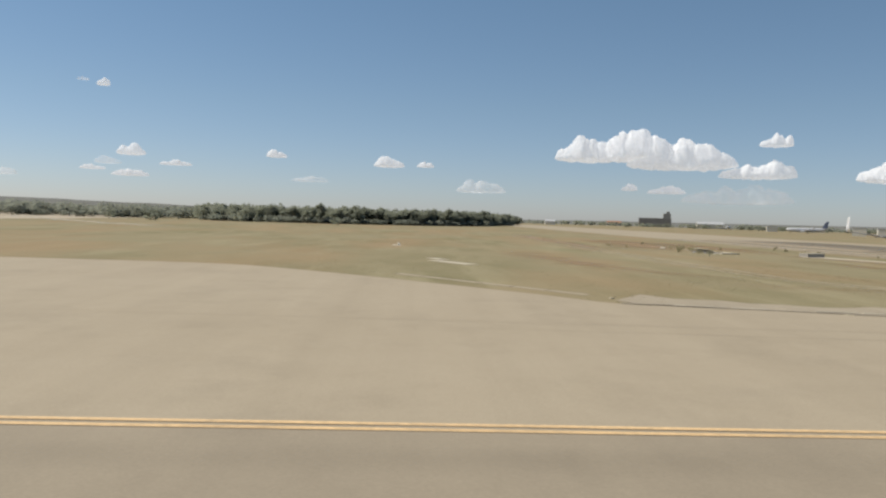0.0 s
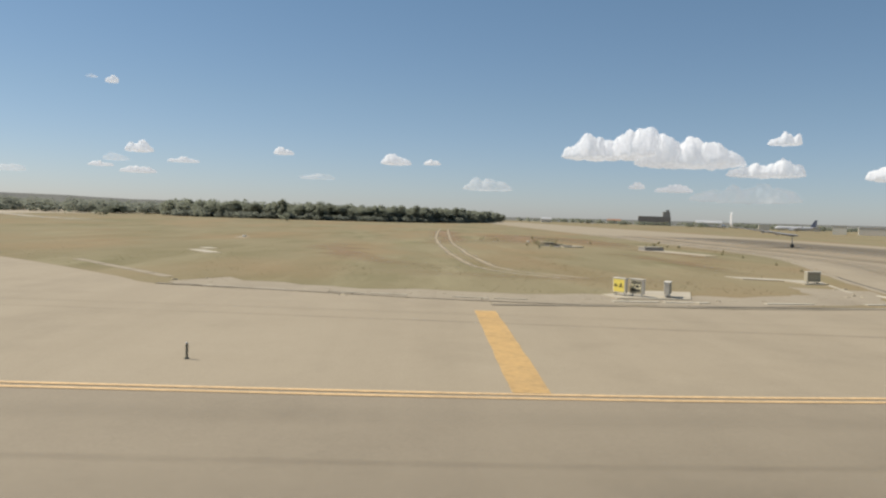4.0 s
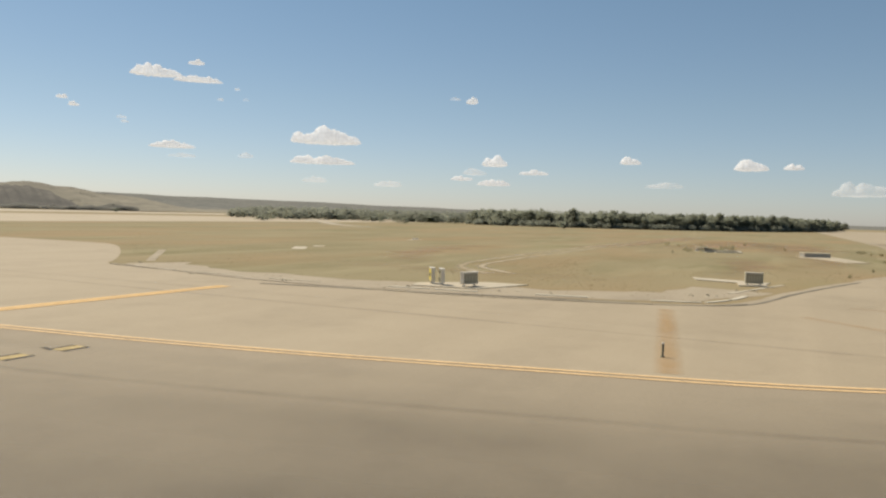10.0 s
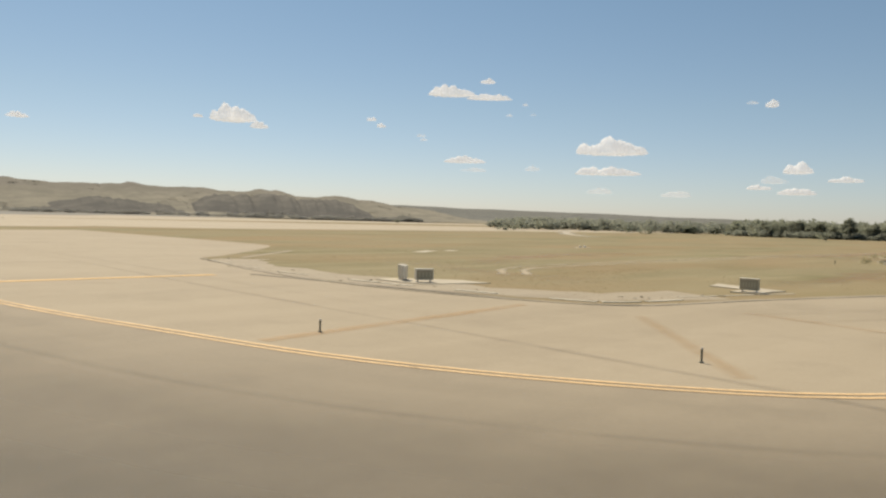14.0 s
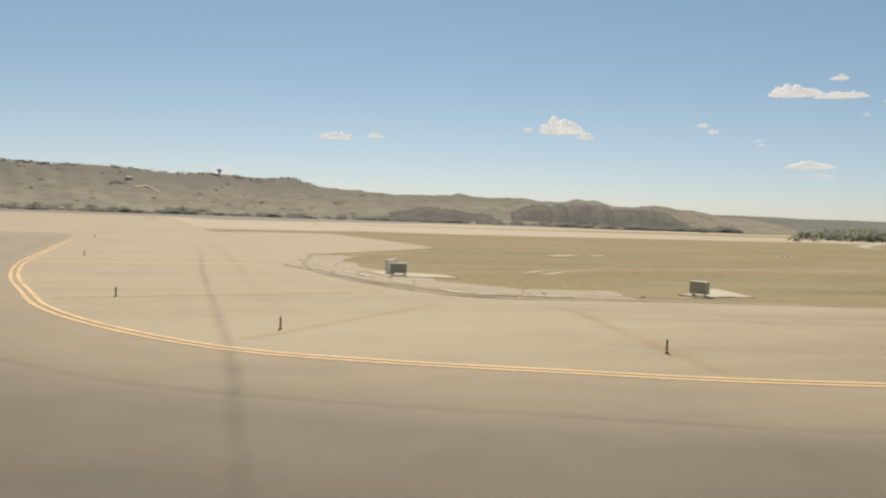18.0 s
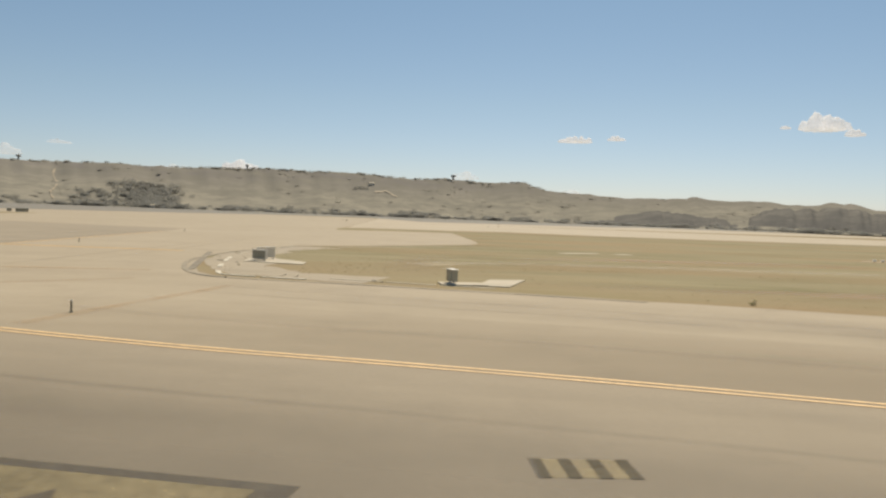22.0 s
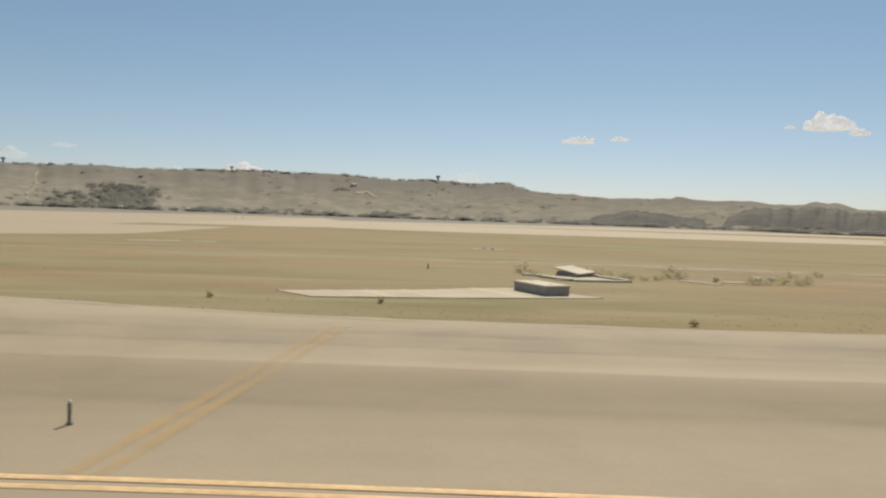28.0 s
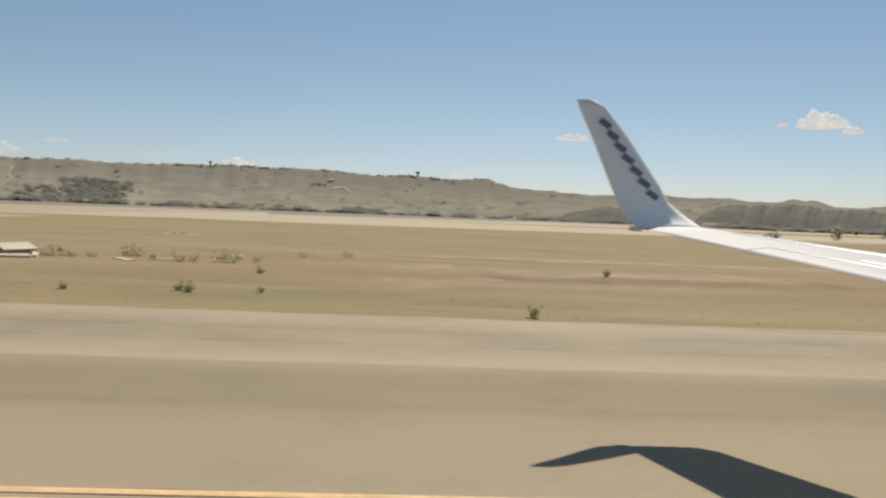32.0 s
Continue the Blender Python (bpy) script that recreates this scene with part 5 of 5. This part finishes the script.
part("tower", block(bmesh.new(), (-30, -8, 0), (-16, 8, 27)), mat_concrete_grey, term)
part("tower_top", block(bmesh.new(), (-28, -5, 27), (-22, 5, 31)), mat_concrete_grey, term)

far_trees = []
rf = random.Random(31)
for _ in range(330):
    az = rf.choice((rf.uniform(-40, -7), rf.uniform(-40, -22)))
    x, y = polar(az, rf.uniform(1150, 1700))
    far_trees.append((x, y, 0, rf.uniform(4, 9), rf.uniform(4, 9)))
clump_field("far_airport_wood", far_trees, mat_leaf, "dark tree belt beyond the far airport buildings", 0.3, 26, 13)


def hill_tower(az, r, h, w, label):
    a = radians(az)
    z = ridge_height(az, r)
    t = empty("hilltop_tower", pose(HX + r * math.cos(a), HY + r * math.sin(a), z - 0.5), label, "tower", "hilltop towers")
    part("shaft", rod(bmesh.new(), (0, 0, -0.5), (0, 0, h * 0.7), w * 0.28, w * 0.22, 12), mat_concrete_grey, t)
    bm = bmesh.new()
    block(bm, (-w / 2, -w / 2, h * 0.66), (w / 2, w / 2, h), 0.3)
    part("tank", bm, mat_concrete_grey, t)
    part("mast", rod(bmesh.new(), (0, 0, h), (0, 0, h * 1.35), 0.12), mat_steel, t)


hill_tower(86.8, 1452, 10, 8, "grey concrete tower on the flat ridge top")
hill_tower(101.7, 1450, 9, 5, "slim grey tower on the flat ridge top")
hill_tower(116.1, 1450, 9, 6, "grey concrete tower on the flat ridge top")
for az, r, w in ((92.9, 1326, 9), (108.6, 915, 4.5), (104.2, 915, 3.5)):
    a = radians(az)
    house("hillside_farm", HX + r * math.cos(a), HY + r * math.sin(a), max(0, ridge_height(az, r)) + 1.0, az - 90 + 8, w, min(9, w), 2.0, mat_cream, mat_concrete, "pale low farm building on the dry slope", True, 4, "farmhouse")


# ---------------------------------------------------------------- airliners
def wing_mesh(root, tip, thick_root, thick_tip, seg=7, n=9):
    """A tapered aerofoil between two chords: ((x lead, x trail), y, z)."""
    def ring(ch, y, z, th):
        lead, trail = ch
        up, dn = [], []
        for k in range(n + 1):
            u = k / n
            x = lead + (trail - lead) * u
            t = th * (2.6 * math.sqrt(max(u, 0)) * (1 - u) * 0.75 + 0.004)
            up.append((x, y, z + t * 0.62))
            dn.append((x, y, z - t * 0.38))
        return up + dn[::-1]
    bm = bmesh.new()
    rows = []
    for i in range(seg + 1):
        u = i / seg
        ch = tuple(a + (b - a) * u for a, b in zip(root[0], tip[0]))
        rows.append([bm.verts.new(v) for v in ring(ch, root[1] + (tip[1] - root[1]) * u, root[2] + (tip[2] - root[2]) * u, thick_root + (thick_tip - thick_root) * u)])
    m = len(rows[0])
    for a, b in zip(rows, rows[1:]):
        for k in range(m):
            bm.faces.new((a[k], a[(k + 1) % m], b[(k + 1) % m], b[k]))
    bm.faces.new(rows[0][::-1])
    bm.faces.new(rows[-1])
    bmesh.ops.recalc_face_normals(bm, faces=bm.faces)
    return bm


def fuselage_mesh(length, rad, z):
    bm = bmesh.new()
    prof = [(0, 0.05), (0.02, 0.45), (0.06, 0.80), (0.12, 1.0), (0.68, 1.0), (0.82, 0.80), (0.93, 0.42), (1.0, 0.10)]
    rows = []
    for u, r in prof:
        lift = max(0, u - 0.68) * 1.6 * rad
        rows.append([bm.verts.new((length * (0.5 - u), rad * r * math.cos(a), z + lift + rad * r * math.sin(a))) for a in (2 * math.pi * k / 20 for k in range(20))])
    for a, b in zip(rows, rows[1:]):
        for k in range(20):
            bm.faces.new((a[k], a[(k + 1) % 20], b[(k + 1) % 20], b[k]))
    bm.faces.new(rows[0])
    bm.faces.new(rows[-1])
    bmesh.ops.recalc_face_normals(bm, faces=bm.faces)
    return bm


def airliner(x, y, heading, fin, label):
    p = empty("airliner", pose(x, y, 0, 0, 0, heading), label, "aircraft", "aircraft on the far apron")
    part("fuselage", fuselage_mesh(38, 1.95, 3.2), mat_wing, p, "", True)
    for s in (-1, 1):
        part("wing", wing_mesh(((4.5, -2.5), s * 1.5, 2.6), ((-4.2, -5.8), s * 17, 3.7), 0.8, 0.2), mat_wing, p)
        part("winglet", wing_mesh(((-4.4, -5.8), s * 17, 3.7), ((-6.0, -6.6), s * 17.8, 6.1), 0.18, 0.06), mat_wing, p)
        part("tailplane", wing_mesh(((-15.2, -18.0), s * 0.5, 4.6), ((-17.6, -19.0), s * 7.0, 5.2), 0.35, 0.1), mat_wing, p)
        eng = bmesh.new()
        rod(eng, (5.6, s * 4.8, 1.7), (1.2, s * 4.8, 1.8), 1.0, 0.72, 18)
        part("engine", eng, mat_wing, p)
        part("main_gear", rod(bmesh.new(), (-1.0, s * 2.8, 0.45), (-1.0, s * 2.8, 2.6), 0.12), mat_steel, p)
        part("wheel", rod(bmesh.new(), (-1.0, s * 2.4, 0.5), (-1.0, s * 3.2, 0.5), 0.52, 0.52, 16), mat_rubber, p)
    part("nose_gear", rod(bmesh.new(), (14.5, 0, 0.3), (14.5, 0, 2.2), 0.10), mat_steel, p)
    part("nose_wheel", rod(bmesh.new(), (14.5, -0.25, 0.35), (14.5, 0.25, 0.35), 0.36, 0.36, 14), mat_rubber, p)
    finm = wing_mesh(((-12.5, -18.0), 0, 0), ((-17.0, -19.2), 7.2, 0), 0.45, 0.15)
    bmesh.ops.transform(finm, matrix=Matrix.Translation((0, 0, 4.6)) @ Matrix.Rotation(math.pi / 2, 4, 'X'), verts=finm.verts)
    part("tail_fin", finm, fin, p)
    for k in range(28):
        part("cabin_window", block(bmesh.new(), (13.0 - k * 0.85, 1.80, 3.7), (13.3 - k * 0.85, 1.97, 4.05)), mat_glass, p)
    return p


ax, ay = polar(-26.2, 830)
airliner(ax, ay, 65, mat_navy, "white airliner with a navy tail parked on the far apron")
ax, ay = polar(-21.5, 1080)
airliner(ax, ay, -25, mat_wing, "white airliner with a white tail on the far apron")

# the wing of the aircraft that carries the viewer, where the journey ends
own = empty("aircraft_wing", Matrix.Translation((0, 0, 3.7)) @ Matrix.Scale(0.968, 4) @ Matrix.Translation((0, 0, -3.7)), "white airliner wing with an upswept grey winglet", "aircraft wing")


def lerp3(a, b, t):
    return tuple(p + (q - p) * t for p, q in zip(a, b))


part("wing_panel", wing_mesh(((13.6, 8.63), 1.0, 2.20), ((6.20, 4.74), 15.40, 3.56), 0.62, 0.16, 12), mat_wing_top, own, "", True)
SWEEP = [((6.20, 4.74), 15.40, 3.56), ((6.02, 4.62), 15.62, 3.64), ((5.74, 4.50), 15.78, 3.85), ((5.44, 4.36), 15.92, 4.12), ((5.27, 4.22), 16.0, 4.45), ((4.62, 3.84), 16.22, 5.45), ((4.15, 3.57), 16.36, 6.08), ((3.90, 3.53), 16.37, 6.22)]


def winglet_mesh():
    bm = bmesh.new()
    rows = []
    for i, ((lead, trail), y, z) in enumerate(SWEEP):
        a = math.atan2(*[(SWEEP[min(i + 1, len(SWEEP) - 1)][k] - SWEEP[max(i - 1, 0)][k]) for k in (2, 1)])
        th = 0.16 * (lead - trail) / 1.43 * 0.7
        up, dn = [], []
        for k in range(9):
            u = k / 8
            t = th * (1.95 * math.sqrt(u) * (1 - u) + 0.02)
            x = lead + (trail - lead) * u
            up.append((x, y - math.sin(a) * t * 0.6, z + math.cos(a) * t * 0.6))
            dn.append((x, y + math.sin(a) * t * 0.4, z - math.cos(a) * t * 0.4))
        rows.append([bm.verts.new(v) for v in up + dn[::-1]])
    m = len(rows[0])
    for a, b in zip(rows, rows[1:]):
        for k in range(m):
            bm.faces.new((a[k], a[(k + 1) % m], b[(k + 1) % m], b[k]))
    bm.faces.new(rows[0][::-1])
    bm.faces.new(rows[-1])
    bmesh.ops.recalc_face_normals(bm, faces=bm.faces)
    return bm


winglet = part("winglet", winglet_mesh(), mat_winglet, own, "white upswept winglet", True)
# livery on the winglet as plain bars
for k in range(7):
    c0, c1 = SWEEP[4], SWEEP[6]
    v = 0.78 - 0.90 * k / 6
    lead = c0[0][0] + (c1[0][0] - c0[0][0]) * v
    trail = c0[0][1] + (c1[0][1] - c0[0][1]) * v
    y, z = c0[1] + (c1[1] - c0[1]) * v, c0[2] + (c1[2] - c0[2]) * v
    cx = lead - (lead - trail) * (0.40 - 0.12 * k / 6)
    bm = bmesh.new()
    block(bm, (-0.135, -0.012, -0.062), (0.135, 0.012, 0.062), 0.004, pose(cx, y - 0.06, z, 0, 34, 0))
    part("livery_bar", bm, mat_navy, winglet)
# panel lines, flap track fairings, tip light
A0, A1, B0, B1 = (8.63, 1.0, 2.20), (4.74, 15.40, 3.56), (13.6, 1.0, 2.20), (6.20, 15.40, 3.56)


def on_wing(chord, span, dz=0.0):
    """A point on the upper skin: chord 0 at the trailing edge, 1 at the leading edge."""
    t, l = lerp3(A0, A1, span), lerp3(B0, B1, span)
    p = lerp3(t, l, chord)
    th = (0.62 + (0.16 - 0.62) * span) * 2.6 * math.sqrt(1 - chord) * chord * 0.75 * 0.62
    return (p[0], p[1], p[2] + th + dz)


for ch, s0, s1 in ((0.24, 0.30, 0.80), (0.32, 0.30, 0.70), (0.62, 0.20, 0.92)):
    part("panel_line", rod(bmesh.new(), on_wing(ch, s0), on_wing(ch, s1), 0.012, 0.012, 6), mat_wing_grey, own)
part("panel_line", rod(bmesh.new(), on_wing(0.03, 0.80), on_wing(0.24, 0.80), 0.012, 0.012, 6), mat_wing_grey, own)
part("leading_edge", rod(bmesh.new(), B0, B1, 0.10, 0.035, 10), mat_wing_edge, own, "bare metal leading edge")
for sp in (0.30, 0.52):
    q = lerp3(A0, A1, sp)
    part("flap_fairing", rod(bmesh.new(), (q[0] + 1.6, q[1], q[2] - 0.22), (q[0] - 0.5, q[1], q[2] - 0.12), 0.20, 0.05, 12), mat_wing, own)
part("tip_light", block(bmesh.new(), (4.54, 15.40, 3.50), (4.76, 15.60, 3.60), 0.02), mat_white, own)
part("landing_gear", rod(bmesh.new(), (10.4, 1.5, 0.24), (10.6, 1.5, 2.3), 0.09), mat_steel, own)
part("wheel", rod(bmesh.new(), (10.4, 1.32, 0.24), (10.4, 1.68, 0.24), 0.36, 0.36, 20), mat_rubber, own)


# ---------------------------------------------------------------- clouds
def cloud(az, el, wide, tall, thin_one, seed, dist=4650.0):
    """A fair-weather cumulus: a flat base under a row of billowing domes, drawn as one closed skin."""
    rnd = random.Random(seed)
    a, e = radians(az), radians(el)
    centre = Vector((-90 + dist * math.cos(a) * math.cos(e), 45 + dist * math.sin(a) * math.cos(e), 3.7 + dist * math.sin(e)))
    side, ahead = Vector((math.sin(a), -math.cos(a), 0)), Vector((math.cos(a), math.sin(a), 0))
    W, H = wide / 2, 0.86 * tall
    nu, nt = (88 if wide > 200 else 48), 22
    domes = []
    lean = rnd.uniform(-0.3, 0.3)
    for k in range(max(5, int(3.2 * wide / tall))):
        u = rnd.uniform(-0.85, 0.85)
        domes.append((u, rnd.uniform(0.55, 1.0) * (1 - 0.8 * min(1.0, abs(u - lean)) ** 1.6), rnd.uniform(0.5, 1.0) * min(0.7, 1.0 * tall / wide + 0.10)))
    peak = max(h for _, h, _ in domes)
    verts, faces = [], []
    for i in range(nu + 1):
        u = -math.cos(math.pi * i / nu)
        low = math.sqrt(max(0.0, 1 - u * u))
        crest = max([0.58 * low ** 0.8] + [h / peak * math.sqrt(max(0.0, 1 - ((u - c) / r) ** 2)) for c, h, r in domes]) * min(1.0, low * 2.2)
        for j in range(nt):
            th = 2 * math.pi * j / nt
            up = math.sin(th)
            z = (crest * up if up > 0 else 0.14 * low * up) - 0.42
            p = Vector((u * W, math.cos(th) * 0.8 * H * (0.3 * low + 0.7 * crest), z * H))
            q = p / (0.30 * H) + Vector((seed * 3.1, 0, 0))
            p += (noise.noise_vector(q) * 0.13 + noise.noise_vector(q * 2.6) * 0.07 + noise.noise_vector(q * 6.0) * 0.018) * H * low * (1.0 if up > -0.1 else 0.7)
            verts.append(centre + side * p.x + ahead * p.y + Vector((0, 0, p.z)))
    for i in range(nu):
        for j in range(nt):
            faces.append((i * nt + j, i * nt + (j + 1) % nt, (i + 1) * nt + (j + 1) % nt, (i + 1) * nt + j))
    label = "thin veil-like scrap of white cloud low in the sky" if thin_one else "small white fair-weather cumulus with a flat base"
    return tagged(from_data("cloud", verts, faces, mat_cloud_thin if thin_one else mat_cloud, None, "", True), label, "cloud", "clouds")


# azimuth and height in degrees, width and height in metres, thin or full
CLOUDS = [
    (32.82, 5.61, 414, 107, 0), (33.05, 3.86, 386, 53, 0), (33.62, 2.43, 147, 35, 1), (28.27, 2.29, 169, 37, 1), (20.39, 4.17, 155, 71, 0), (21.83, 3.37, 144, 45, 1), (22.80, 2.85, 134, 29, 0),
    (20.43, 2.57, 200, 39, 0), (17.51, 3.39, 177, 33, 0), (22.20, 8.51, 69, 44, 0), (23.44, 8.60, 63, 19, 1), (10.60, 4.35, 120, 47, 0), (8.22, 2.62, 221, 34, 1), (2.45, 4.07, 188, 67, 0),
    (-0.23, 3.98, 107, 37, 0), (-4.38, 2.48, 299, 80, 1), (-12.09, 5.38, 386, 161, 0), (-14.90, 5.63, 380, 190, 0), (-18.69, 5.12, 618, 198, 0), (-23.71, 3.99, 416, 107, 0), (-24.85, 5.99, 176, 76, 0)]
CLOUDS += [
    (-31.8, 3.9, 330, 130, 0), (-15.14, 2.68, 95, 44, 0), (-17.72, 2.53, 219, 50, 0), (-22.46, 2.31, 603, 121, 1), (44.6, 9.45, 279, 74, 0), (41.82, 9.05, 271, 38, 0), (41.97, 10.19, 88, 31, 0),
    (49.72, 6.78, 54, 24, 0), (46.57, 5.87, 43, 15, 1), (39.18, 8.55, 32, 16, 1), (38.58, 7.85, 39, 16, 1), (40.33, 7.77, 38, 16, 1), (43.50, 4.49, 253, 44, 0), (42.85, 3.78, 153, 25, 1),
    (38.52, 3.96, 91, 32, 1), (60.3, 7.15, 262, 106, 0), (58.5, 6.42, 104, 42, 0), (62.7, 6.82, 57, 19, 0), (50.45, 7.21, 60, 23, 0), (46.76, 6.16, 53, 20, 1)]
CLOUDS += [
    (101.1, 3.1, 215, 62, 0), (105.40, 2.63, 283, 44, 1), (76.88, 5.89, 205, 43, 0), (73.93, 6.02, 112, 30, 0), (84.83, 3.04, 168, 50, 1), (112.86, 3.97, 130, 24, 1), (77.0, 2.02, 150, 40, 1),
    (115.84, 3.26, 140, 60, 1)]
for i, row in enumerate(CLOUDS):
    cloud(*row, i + 3)
